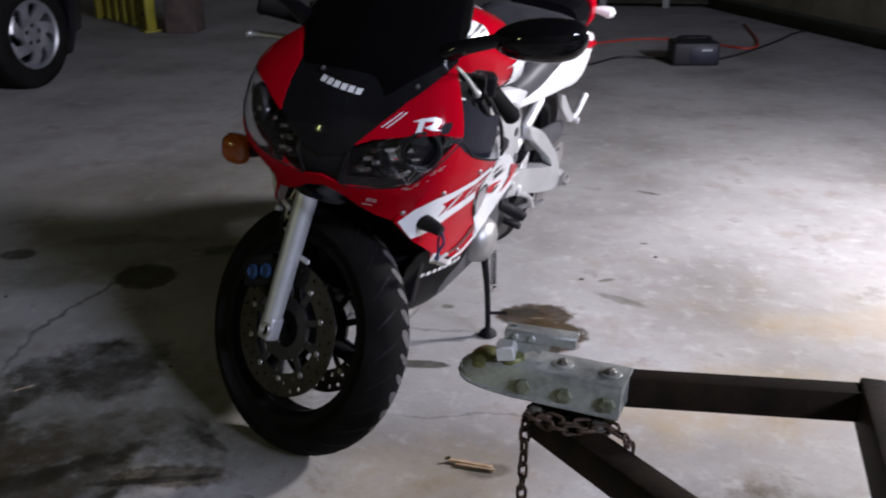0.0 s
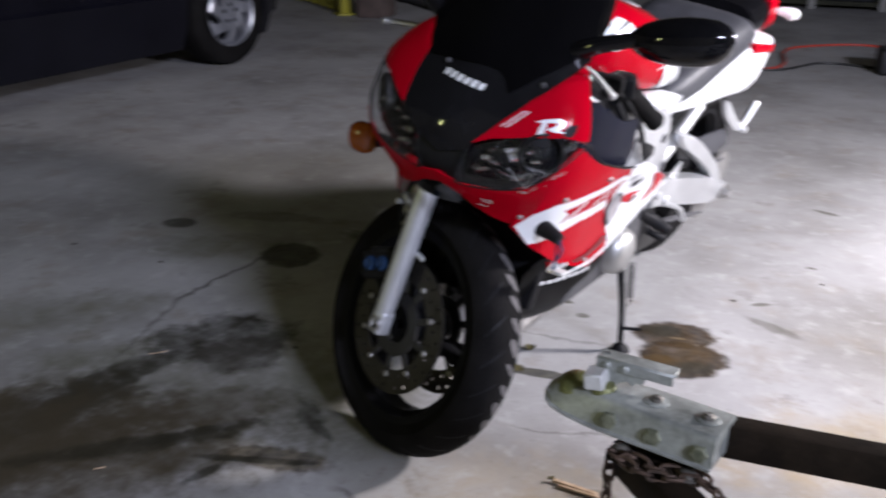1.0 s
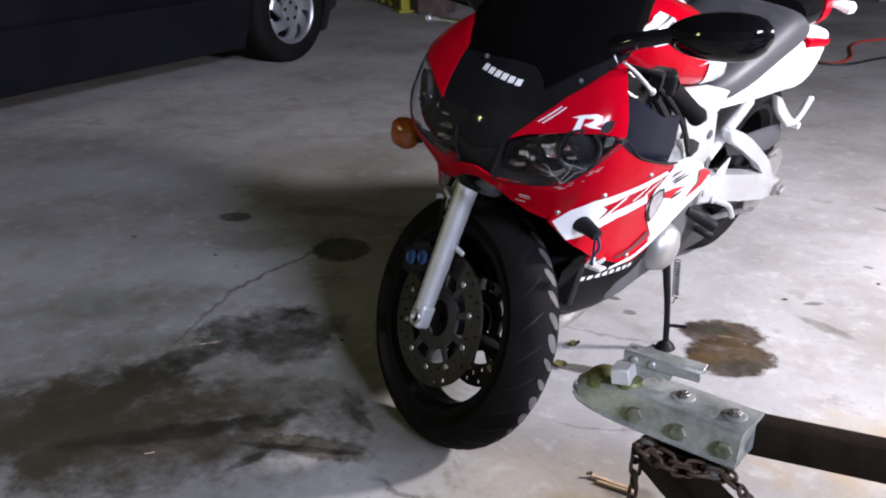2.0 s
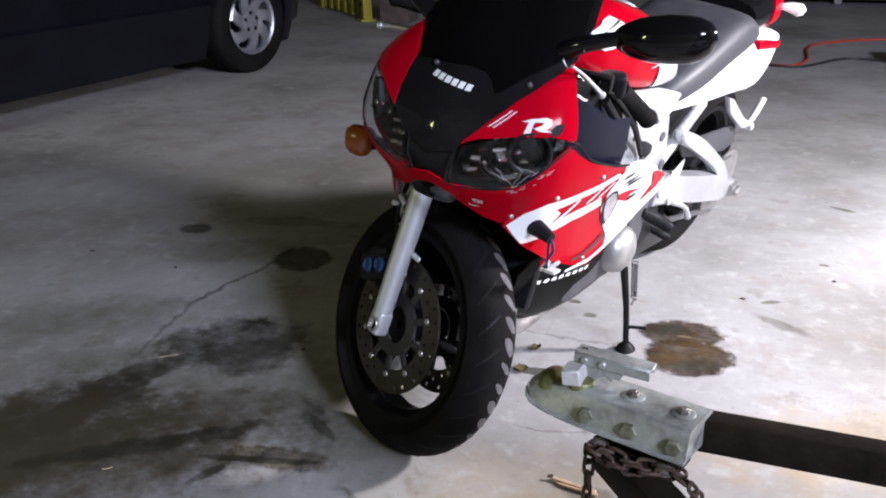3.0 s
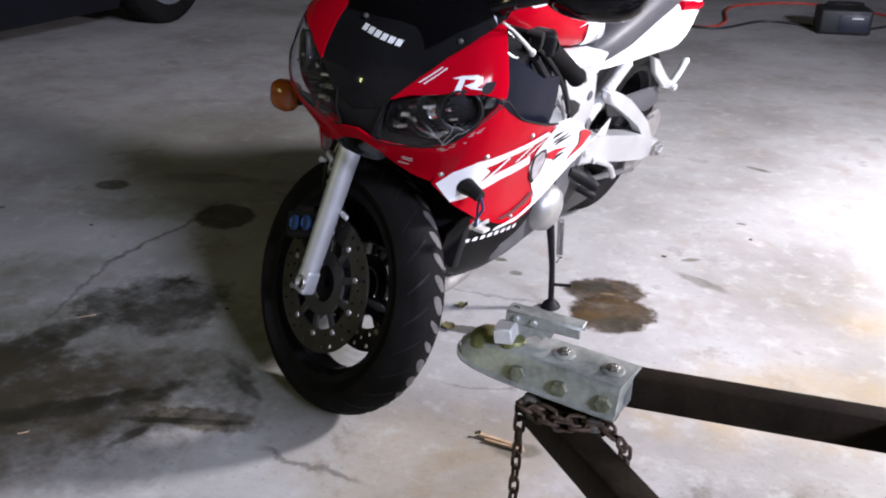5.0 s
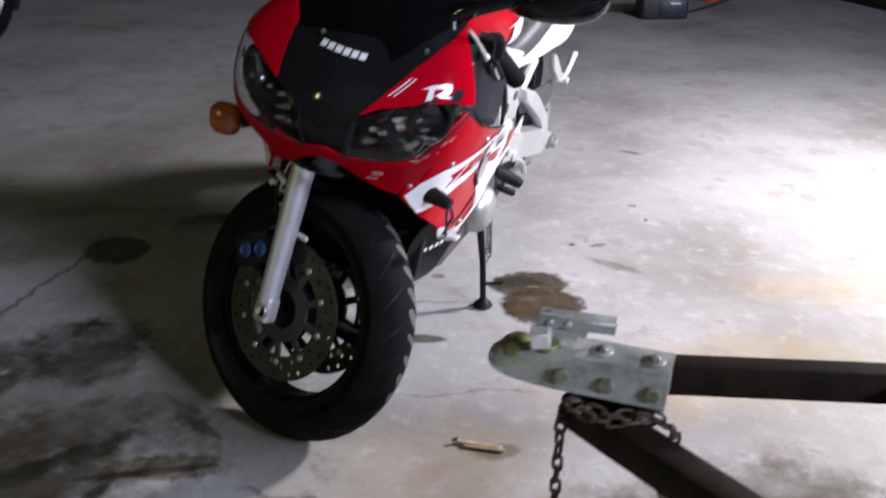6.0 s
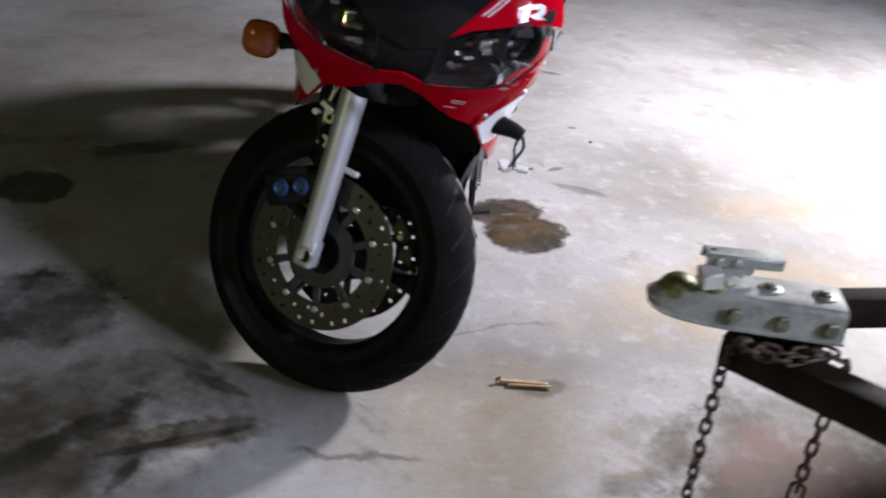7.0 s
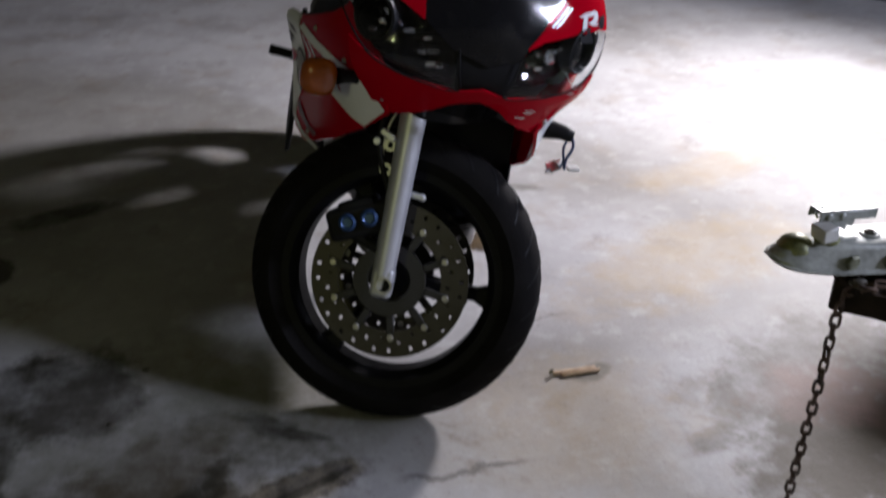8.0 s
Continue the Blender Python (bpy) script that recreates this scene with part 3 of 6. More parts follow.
def wheel(name, bike, m, radius, width, rim, spoke_turn, scuffs, discs):
    hub = bmesh.new()
    h = width * 0.38
    lathe(hub, [(rim, -h), (rim + 0.004, -h - 0.004), (rim - 0.012, -h - 0.003), (rim - 0.02, -h + 0.016), (rim - 0.026, -h + 0.02), (rim - 0.026, h - 0.02), (rim - 0.02, h - 0.016), (rim - 0.012, h + 0.003), (rim + 0.004, h + 0.004), (rim, h)], m, 72, closed=True)
    bm = bmesh.new()
    lathe(bm, [(0.012, -0.055), (0.04, -0.055), (0.044, -0.03), (0.036, 0), (0.044, 0.03), (0.04, 0.055), (0.012, 0.055)], m, 32, closed=True)
    middle = bm
    spokes = []
    for k in range(3):
        t = m @ Matrix.Rotation(radians(spoke_turn + 120 * k), 4, "X")
        sections = []
        for r, wide, deep in ((0.03, 0.034, 0.05), (0.07, 0.026, 0.042), (0.12, 0.022, 0.036), (0.165, 0.026, 0.034), (rim - 0.02, 0.05, 0.04)):
            c = 0.22
            ring = []
            for y, x in ((-1, -1 + c), (-1 + c, -1), (1 - c, -1), (1, -1 + c), (1, 1 - c), (1 - c, 1), (-1 + c, 1), (-1, 1 - c)):
                ring.append(t @ Vector((x * deep / 2, y * wide / 2, r)))
            sections.append(ring)
        bm = bmesh.new()
        loft(bm, sections)
        spokes.append(bm)
    w = part(name, hub, RIM, bike, "black three-spoke cast wheel")
    part("hub", middle, RIM, w)
    for bm in spokes:
        part("spoke", bm, RIM, w)
    bm = bmesh.new()
    lathe(bm, tyre_profile(radius, width, rim), m, 96)
    bmesh.ops.delete(bm, geom=[f for f in bm.faces if len(f.verts) > 10], context="FACES")
    part("tyre", bm, RUBBER, w, "black sports tyre with dusty scuffed shoulder" if scuffs else "black wide rear tyre")
    # tread grooves: slanting cuts shown as shallow dark channels between raised lips
    bm = bmesh.new()
    for k in range(26):
        for sgn in (-1, 1):
            base = 2 * math.pi * (k + (0.5 if sgn > 0 else 0)) / 26
            strip = []
            for s in range(7):
                f = s / 6
                ang = radians(14 + 44 * f) * sgn
                turn = base + 0.16 * f
                hw = width / 2
                row = []
                for d in (-0.010, 0.010):
                    r = radius - hw * 0.92 + (hw * 0.92 + 0.0009) * math.cos(ang)
                    row.append(m @ Vector(((hw + 0.0009) * math.sin(ang), r * math.cos(turn + d), r * math.sin(turn + d))))
                strip.append(row)
            skin(bm, strip)
    tagged(part("tread_groove", bm, PLASTIC, w), kind="stuff")
    if scuffs:
        bm = bmesh.new()
        rnd = random.Random(4)
        for k in range(40):
            base = 2 * math.pi * k / 40
            span = 0.05 + rnd.uniform(-0.02, 0.012)
            grid = []
            hw = width / 2
            for i in range(5):
                row = []
                ang = radians(-2 + 8 * i)
                shrink = (0.3, 0.8, 1.0, 0.85, 0.4)[i]
                for j in range(4):
                    turn = base + 0.085 * (i / 4) + span * shrink * (j / 3 - 0.5) * 2 + rnd.uniform(-0.004, 0.004)
                    r = radius - hw * 0.92 + (hw * 0.92 + 0.001) * math.cos(ang)
                    row.append(m @ Vector(((hw + 0.001) * math.sin(ang), r * math.cos(turn), r * math.sin(turn))))
                grid.append(row)
            skin(bm, grid)
        tagged(part("tread_scuff", bm, SCUFF, w, "dusty grey scuffed tread blocks"), kind="stuff")
    for x in discs:
        bm = bmesh.new()
        disc_sheet(bm, 0.1, 0.152, x, 0.005, m, True)
        d = part("brake_disc", bm, DISC, w, "drilled steel brake disc")
        bm = bmesh.new()
        lathe(bm, [(0.042, x - 0.004), (0.07, x - 0.004), (0.07, x + 0.004), (0.042, x + 0.004)], m, 48, closed=True)
        part("disc_carrier", bm, CARRIER, d)
        bm = bmesh.new()
        box(bm, (0, 0, -0.004), (0.007, 0.016, 0.044), None, 0.002, 1)
        arm = finish("carrier_arm", bm, CARRIER)
        for k in range(10):
            ob = new("carrier_arm", arm)
            ob.parent = d
            ob.matrix_local = m @ Matrix.Rotation(2 * math.pi * k / 10, 4, "X") @ Matrix.Translation((x, 0, 0.096))
        bm = bmesh.new()
        lathe(bm, [(0.0055, -0.0055), (0.0068, -0.004), (0.0068, 0.004), (0.0055, 0.0055)], None, 12)
        button = finish("disc_button", bm, STEEL)
        for k in range(10):
            ob = new("disc_button", button)
            ob.parent = d
            ob.matrix_local = m @ Matrix.Rotation(2 * math.pi * k / 10, 4, "X") @ Matrix.Translation((x, 0, 0.113))
    return w


def motorcycle():
    bike = empty("motorcycle", BIKE, "red, white and black sports motorcycle leaning on its side stand", "motorcycle")
    S = STEERING

    # wheels
    front = wheel("front_wheel", bike, S @ Matrix.Translation((0, 0, 0.288)), 0.288, 0.12, 0.213, 187, True, (-0.062, 0.062))
    bm = bmesh.new()
    t = S @ Matrix.Translation((0, 0, 0.288)) @ Matrix.Rotation(radians(194), 4, "X")
    tube(bm, [t @ Vector((-0.004, 0, 0.19)), t @ Vector((-0.012, 0, 0.155))], 0.0045, 8)
    part("valve_stem", bm, PLASTIC, front)
    wheel("rear_wheel", bike, REAR_TYRE @ Matrix.Translation((0, 1.4, 0.312)), 0.312, 0.165, 0.216, 20, False, (-0.07,))

    # front fork
    back = Vector((0, math.sin(RAKE), math.cos(RAKE)))
    for sign in (-1, 1):
        foot = Vector((sign * 0.103, 0.0, 0.288))
        bm = bmesh.new()
        low = foot + Vector((0, 0.008, 0)) - back * 0.012
        tube(bm, [S @ (low), S @ (low + back * 0.05), S @ (low + back * 0.2), S @ (low + back * 0.34)], [0.02, 0.0212, 0.023, 0.0248], 20, 2)
        tube(bm, [S @ (low + back * 0.325), S @ (low + back * 0.36)], [0.0265, 0.0285], 20, 1)
        leg = part("fork_leg", bm, FORK, bike, "silver fork slider")
        bm = bmesh.new()
        clamp = S @ Matrix.Translation(foot + Vector((0, 0.006, 0.0))) @ Matrix.Rotation(-RAKE, 4, "X")
        box(bm, (0, 0, 0), (0.036, 0.04, 0.056), clamp, 0.008, 3)
        part("axle_clamp", bm, FORK, leg)
        bm = bmesh.new()
        axle = S @ Matrix.Translation(foot)
        lathe(bm, [(0.0125, sign * 0.017), (0.0165, sign * 0.017), (0.0165, sign * 0.022), (0.0155, sign * 0.0235), (0.0125, sign * 0.0235)], axle, 24, closed=True)
        part("axle_nut", bm, STEEL, leg)
        bm = bmesh.new()
        lathe(bm, [(0.0125, sign * 0.0175), (0.0125, sign * 0.0195)], axle, 20)
        part("axle_hole", bm, PLASTIC, leg)
        bm = bmesh.new()
        tube(bm, [S @ (low + back * 0.35), S @ (low + back * 0.68)], 0.0215, 20, 1)
        part("fork_tube", bm, STEEL, leg, "polished steel fork tube")
        for up, reach in ((0.19, 0.036),):
            c = low + back * up + Vector((sign * -0.012, -0.02, 0))
            bm = bmesh.new()
            box(bm, (0, 0, 0), (0.008, reach, 0.012), S @ Matrix.Translation(c + Vector((0, -reach * 0.35, 0.004))) @ Matrix.Rotation(radians(-20), 4, "X"), 0.003, 1)
            part("mudguard_tab", bm, FORK, leg)
        bm = bmesh.new()
        for up in (0.205, 0.25):
            c = S @ Matrix.Translation(low + back * up + Vector((sign * 0.004, 0.034, 0)))
            lathe(bm, [(0.0055, -0.003), (0.012, -0.003), (0.012, 0.003), (0.0055, 0.003)], c, 16, closed=True)
            box(bm, (0, 0, 0), (0.005, 0.02, 0.012), c @ Matrix.Translation((0, -0.018, 0)), 0.001, 1)
        tube(bm, [S @ (low + back * 0.2 + Vector((sign * 0.004, 0.046, 0))), S @ (low + back * 0.27 + Vector((sign * 0.004, 0.046, 0))), S @ (low + back * 0.32 + Vector((sign * 0.004, 0.03, 0)))], 0.003, 6, 3)
        part("mudguard_bracket", bm, COVER, leg, "bare mudguard bracket with two rings")
        # caliper behind the leg, with its two coloured piston caps
        bm = bmesh.new()
        cal = S @ Matrix.Translation(foot + Vector((sign * -0.028, 0.106, 0.07))) @ Matrix.Rotation(radians(42), 4, "X")
        for off in (-0.024, 0.026):
            box(bm, (0, 0, 0), (0.03, 0.062, 0.125), cal @ Matrix.Translation((off, 0, 0)), 0.01, 3)
        box(bm, (0, 0, 0), (0.075, 0.02, 0.07), cal @ Matrix.Translation((0, 0.03, 0)), 0.006, 2)
        for z in (-0.05, 0.05):
            tube(bm, [cal @ Vector((sign * 0.02, -0.01, z * 0.7)), S @ (low + back * (0.115 + z) + Vector((0, 0.01, 0)))], 0.011, 10, 1)
        caliper = part("brake_caliper", bm, PLASTIC, leg, "dark four-piston brake caliper")
        for z in (-0.021, 0.021):
            bm = bmesh.new()
            lathe(bm, [(0.015, sign * 0.038), (0.0165, sign * 0.043), (0.0165, sign * 0.047), (0.012, sign * 0.05), (0.009, sign * 0.047)], cal @ Matrix.Translation((0, 0.002, z)), 20)
            part("piston_cap", bm, BLUE, caliper, "blue anodised piston cap")
        bm = bmesh.new()
        tube(bm, [cal @ Vector((sign * 0.03, 0.0, 0.065)), S @ (low + back * 0.24 + Vector((sign * 0.006, 0.055, 0))), S @ (low + back * 0.36 + Vector((sign * -0.01, 0.05, 0))), S @ (low + back * 0.5 + Vector((sign * -0.04, 0.03, 0)))], 0.0055, 8)
        part("brake_hose", bm, PLASTIC, leg)
        bm = bmesh.new()
        c = S @ Matrix.Translation(low + back * 0.265 + Vector((sign * 0.004, 0.04, 0)))
        box(bm, (0, 0, 0), (0.03, 0.03, 0.012), c, 0.002, 1)
        lathe(bm, [(0.006, -0.02), (0.006, 0.02)], c @ Matrix.Translation((0, 0.01, -0.02)), 10)
        part("hose_bracket", bm, FORK, leg)

    # yokes and bars
    bm = bmesh.new()
    for d, size in ((0.42, (0.27, 0.075, 0.035)), (0.615, (0.25, 0.08, 0.028))):
        c = Vector((0, 0.045, 0.288)) + back * d
        box(bm, (0, 0, 0), size, S @ Matrix.Translation(c) @ Matrix.Rotation(-RAKE, 4, "X"), 0.012, 3)
    part("fork_yoke", bm, PLASTIC, bike)
    for sign, root, inner, tip, hold, end in (
            (-1, (-0.12, 0.25, 0.9), (-0.17, 0.23, 0.91), (-0.325, 0.165, 0.928), (-0.165, 0.19, 0.885), (-0.32, 0.129, 0.869)),
            (1, (0.12, 0.2, 0.875), (0.19, 0.245, 0.862), (0.222, 0.39, 0.765), (0.19, 0.17, 0.88), (0.19, 0.03, 0.93))):
        root, inner, tip, hold, end = (Vector(v) for v in (root, inner, tip, hold, end))
        bm = bmesh.new()
        tube(bm, [root, inner, inner.lerp(tip, 0.5)], 0.0115, 12, 4)
        bar = part("handlebar", bm, PLASTIC, bike, "black clip-on handlebar")
        bm = bmesh.new()
        tube(bm, [inner.lerp(tip, 0.12), inner.lerp(tip, 0.16), inner.lerp(tip, 0.9), inner.lerp(tip, 0.93), inner.lerp(tip, 0.97), tip], [0.024, 0.02, 0.0195, 0.0215, 0.0215, 0.017], 18, 1)
        part("grip", bm, RUBBER, bar, "black rubber grip")
        bm = bmesh.new()
        box(bm, inner, (0.05, 0.048, 0.05), Matrix.Rotation(radians(30 * sign), 4, "Z"), 0.011, 3)
        box(bm, inner.lerp(hold, 0.6), (0.036, 0.05, 0.034), Matrix.Rotation(radians(20 * sign), 4, "Z"), 0.008, 2)
        part("switch_housing", bm, PLASTIC, bar)
        bm = bmesh.new()
        if sign < 0:
            tube(bm, [hold, hold.lerp(end, 0.35) + Vector((0, -0.006, -0.004)), hold.lerp(end, 0.8), end], [0.0085, 0.0075, 0.006, 0.0065], 10)
        else:
            tube(bm, [Vector((0.2, 0.178, 0.856)), Vector((0.2, 0.13, 0.886)), Vector((0.2, 0.085, 0.912)), Vector((0.2, 0.036, 0.936))], [0.006, 0.0042, 0.0034, 0.0028], 10)
            bmesh.ops.create_uvsphere(bm, u_segments=10, v_segments=8, radius=0.009, matrix=Matrix.Translation((0.2, 0.178, 0.856)))
        if sign < 0:
            bmesh.ops.create_uvsphere(bm, u_segments=10, v_segments=8, radius=0.0095, matrix=Matrix.Translation(end))
        part("lever", bm, ALLOY, bar, "polished alloy lever")
        bm = bmesh.new()
        if sign < 0:
            lathe(bm, [(0.026, -0.02), (0.028, -0.016), (0.028, 0.02), (0.025, 0.024)], Matrix.Translation(hold + Vector((0.0, -0.03, 0.06))) @ Matrix.Rotation(radians(90), 4, "Y"), 20)
            part("brake_reservoir", bm, PLASTIC, bar, "small black fluid reservoir")
        else:
            tube(bm, [hold, Vector((0.205, 0.25, 0.83)), Vector((0.21, 0.34, 0.76)), Vector((0.2, 0.42, 0.69)), Vector((0.19, 0.46, 0.66))], 0.0055, 8)
            part("clutch_cable", bm, PLASTIC, bar)
            for k, (q, r) in enumerate((((0.16, 0.06, 0.86), (0.18, 0.17, 0.85)), ((0.17, 0.08, 0.89), (0.15, 0.2, 0.8)), ((0.14, 0.1, 0.83), (0.19, 0.2, 0.82)),
                                        ((0.175, 0.11, 0.866), (0.172, 0.18, 0.85)), ((0.165, 0.137, 0.818), (0.172, 0.235, 0.84)), ((0.16, 0.14, 0.89), (0.165, 0.25, 0.845)), ((0.2, 0.2, 0.84), (0.196, 0.3, 0.766)))):
                bm = bmesh.new()
                tube(bm, [Vector(q), (Vector(q) + Vector(r)) / 2 + Vector((0.012, 0, -0.012)), Vector(r)], 0.0026 if k < 6 else 0.009, 8)
                part("wiring", bm, (STEEL, PLASTIC, BLUE, ALLOY, PLASTIC, STEEL, PLASTIC)[k], bar)
            rnd = random.Random(14)
            for k in range(9):
                bm = bmesh.new()
                c = Vector((0.155 + rnd.uniform(-0.01, 0.02), rnd.uniform(0.12, 0.26), rnd.uniform(0.82, 0.885)))
                box(bm, (0, 0, 0), (0.014, rnd.uniform(0.01, 0.024), rnd.uniform(0.008, 0.018)), Matrix.Translation(c) @ Euler((rnd.uniform(-1, 1), rnd.uniform(-0.6, 0.6), rnd.uniform(-1, 1))).to_matrix().to_4x4(), 0.002, 1)
                part("connector", bm, (PLASTIC, ALLOY, PLASTIC, PLASTIC, CHROME)[k % 5], bar)

    # nose panels
    left_edge = [(0.735, 0.12), (0.752, 0.145), (0.772, 0.17), (0.816, 0.27), (0.856, 0.39), (0.892, 0.55), (0.926, 0.75), (0.985, 0.9)]
    right_edge = [(0.735, -0.14), (0.752, -0.16), (0.79, -0.30), (0.84, -0.31), (0.89, -0.33), (0.94, -0.49), (0.985, -0.88)]
    bm = bmesh.new()
    rows = []
    for i in range(27):
        f = i / 26
        row = []
        for j in range(25):
            z = 0.735 + 0.25 * f + (0.017 * (1 - f) ** 3) * abs(2 * j / 24 - 1)
            l, r = at(z, left_edge), at(z, right_edge)
            row.append(nose(r + (l - r) * j / 24, z))
        rows.append(row)
    skin(bm, rows, 0.004, inward)
    part("nose_panel", bm, NOSE_BLACK, bike, "black nose panel with white maker's bars")
    for k in range(6):
        bm = bmesh.new()
        u0 = -0.125 + 0.0425 * k
        skin(bm, [[nose(u0 + 0.033 * j / 2 + 0.007 * f, 0.8635 - 0.0012 * k + 0.0115 * f, 0.0015) for j in range(3)] for f in (0, 0.5, 1)])
        part("maker_mark", bm, WHITE, bike)
    bm = bmesh.new()
    nose_patch(bm, [(-0.88, 0.985), (-0.62, 0.952), (-0.42, 0.925), (-0.28, 0.885), (-0.14, 0.893), (0.06, 0.9), (0.17, 0.897), (0.22, 0.885), (0.26, 0.864), (0.42, 0.902), (0.62, 0.93), (0.88, 0.985)],
               [(-0.9, 1.02), (-0.86, 1.06), (-0.7, 1.095), (-0.4, 1.11), (-0.2, 1.112), (0, 1.112), (0.1, 1.112), (0.2, 1.112), (0.35, 1.11), (0.6, 1.1), (0.8, 1.075), (0.9, 1.02)], 66, 16, 0.004, 0.003)
    part("windscreen", bm, SMOKE, bike, "dark smoked windscreen")
    for u, z in ((-0.14, 0.885), (0.44, 0.887), (0.84, 0.965), (-0.6, 0.945)):
        bm = bmesh.new()
        bmesh.ops.create_uvsphere(bm, u_segments=10, v_segments=6, radius=0.0055, matrix=Matrix.Translation(nose(u, z, 0.002)))
        part("screen_screw", bm, ENGINE, bike)
    for m in (-1, 1):
        bm = bmesh.new()
        if m > 0:
            nose_patch(bm, [(0.165, 0.77), (0.25, 0.786), (0.44, 0.802), (0.66, 0.81), (0.90, 0.803)], [(0.17, 0.774), (0.27, 0.817), (0.39, 0.857), (0.55, 0.893), (0.74, 0.926)], 28, 10, 0.002, 0.004)
        else:
            nose_patch(bm, [(0.30, 0.79), (0.46, 0.818), (0.72, 0.838), (1.0, 0.845)], [(0.302, 0.80), (0.31, 0.842), (0.33, 0.89), (0.5, 0.94)], 24, 10, 0.002, 0.004, -1)
        panel = part("upper_fairing", bm, RED, bike, "glossy red upper fairing side panel")
        if m > 0:
            def on(u, z):
                return nose(u, z, 0.0042)
            for outline, mat, note in (
                    ([(0.445, 0.829), (0.5, 0.836), (0.59, 0.841), (0.632, 0.838), (0.634, 0.829), (0.605, 0.821), (0.655, 0.8185), (0.57, 0.8175), (0.525, 0.821), (0.575, 0.828), (0.588, 0.833), (0.5, 0.8305)], WHITE, "white slanted maker's shape"),
                    ([(0.488, 0.831), (0.522, 0.8318), (0.512, 0.809), (0.475, 0.8075)], WHITE, "white slanted maker's shape"),
                    ([(0.735, 0.8335), (0.665, 0.831), (0.638, 0.821), (0.655, 0.8125), (0.705, 0.8125), (0.73, 0.821), (0.69, 0.827), (0.672, 0.82), (0.7, 0.818), (0.695, 0.8145), (0.66, 0.818), (0.675, 0.828)], GRAPHIC_DARK, "dark maker's shape")):
                bm = bmesh.new()
                decal(bm, outline, on, 0.012)
                part("model_mark", bm, mat, panel, note)
            bm = bmesh.new()
            rnd = random.Random(11)
            grid = [[nose(0.475 + 0.1 * j / 4 + rnd.uniform(-0.01, 0.01), 0.79 + 0.021 * i / 3 * (1 - 0.6 * abs(j - 2) / 2), 0.0046) for j in range(5)] for i in range(4)]
            skin(bm, grid)
            part("gouge", bm, PLASTIC, panel, "dark broken gouge above the lamp")
            for k in (0, 1):
                bm = bmesh.new()
                skin(bm, [[nose(0.272 + 0.026 * k + 0.1 * j / 3 + 0.009 * i, 0.8105 + 0.033 * j / 3, 0.0042) for j in range(4)] for i in range(2)])
                part("pinstripe", bm, WHITE, panel)
        # lower strip
        bm = bmesh.new()
        nose_patch(bm, [(0.0, 0.668), (0.07, 0.662), (0.14, 0.653), (0.24, 0.633), (0.38, 0.616), (0.55, 0.606), (0.75, 0.60)], [(0.0, 0.694), (0.13, 0.682), (0.42, 0.694), (0.62, 0.718), (0.75, 0.735)], 24, 8, 0.002, 0.004, m)
        part("chin_panel", bm, RED, bike, "red panel under the headlamp")
        for k in range(3 if m > 0 else 0):
            bm = bmesh.new()
            skin(bm, [[nose(m * (0.30 + 0.08 * j / 2 - 0.03 * (k == 2)), 0.66 - 0.006 * k - 0.006 * (k == 2) + 0.002 * i, 0.0042) for j in range(3)] for i in range(2)])
            part("chin_mark", bm, WHITE, bike)
        brow = [(0.14, 0.756), (0.27, 0.782), (0.45, 0.798), (0.66, 0.806), (0.90, 0.80)] if m > 0 else [(0.16, 0.756), (0.29, 0.788), (0.46, 0.815), (0.72, 0.835), (1.0, 0.842)]
        # headlamp: dark bowl, reflector, clear lens with a rim
        bm = bmesh.new()
        nose_patch(bm, [(0.12, 0.684), (0.42, 0.697), (0.62, 0.722), (0.74, 0.755), (0.93, 0.795)], brow, 20, 8, -0.045 if m > 0 else -0.02, 0.003, m)
        lamp = part("headlamp", bm, BLACK, bike, "dark headlamp behind a clear scratched lens")
        bm = bmesh.new()
        c = nose(m * 0.45, 0.752, -0.03)
        d = Matrix.Translation(c) @ Matrix.Rotation(m * radians(32), 4, "Z") @ Matrix.Rotation(radians(-90), 4, "Z")
        lathe(bm, [(0.006, -0.034), (0.016, -0.032), (0.027, -0.024), (0.036, -0.01), (0.041, 0.004), (0.043, 0.006)], d, 40)
        bmesh.ops.delete(bm, geom=[f for f in bm.faces if len(f.verts) > 10], context="FACES")
        part("reflector", bm, CHROME, lamp, "bright lamp reflector")
        bm = bmesh.new()
        bmesh.ops.create_uvsphere(bm, u_segments=24, v_segments=16, radius=0.016, matrix=d @ Matrix.Translation((-0.02, 0, 0)))
        part("bulb_shield", bm, CHROME, lamp)
        ring = Matrix.Translation(nose(m * 0.60, 0.772, -0.018)) @ Matrix.Rotation(m * radians(42), 4, "Z") @ Matrix.Rotation(radians(-90), 4, "Z")
        bm = bmesh.new()
        lathe(bm, [(0.036, -0.02), (0.036, 0.004), (0.039, 0.006), (0.042, 0.004), (0.042, -0.02)], ring, 36, closed=True)
        part("projector_ring", bm, PLASTIC, lamp)
        bm = bmesh.new()
        lathe(bm, [(0.036, -0.012), (0.02, -0.006), (0.004, -0.004)], ring, 28)
        part("projector_glass", bm, BLACK, lamp)
        bm = bmesh.new()
        nose_patch(bm, [(0.76, 0.782), (0.84, 0.787)], [(0.75, 0.799), (0.84, 0.799)], 5, 3, -0.01, 0.003, m)
        part("reflector_wing", bm, CHROME, lamp)
        rnd = random.Random(31)
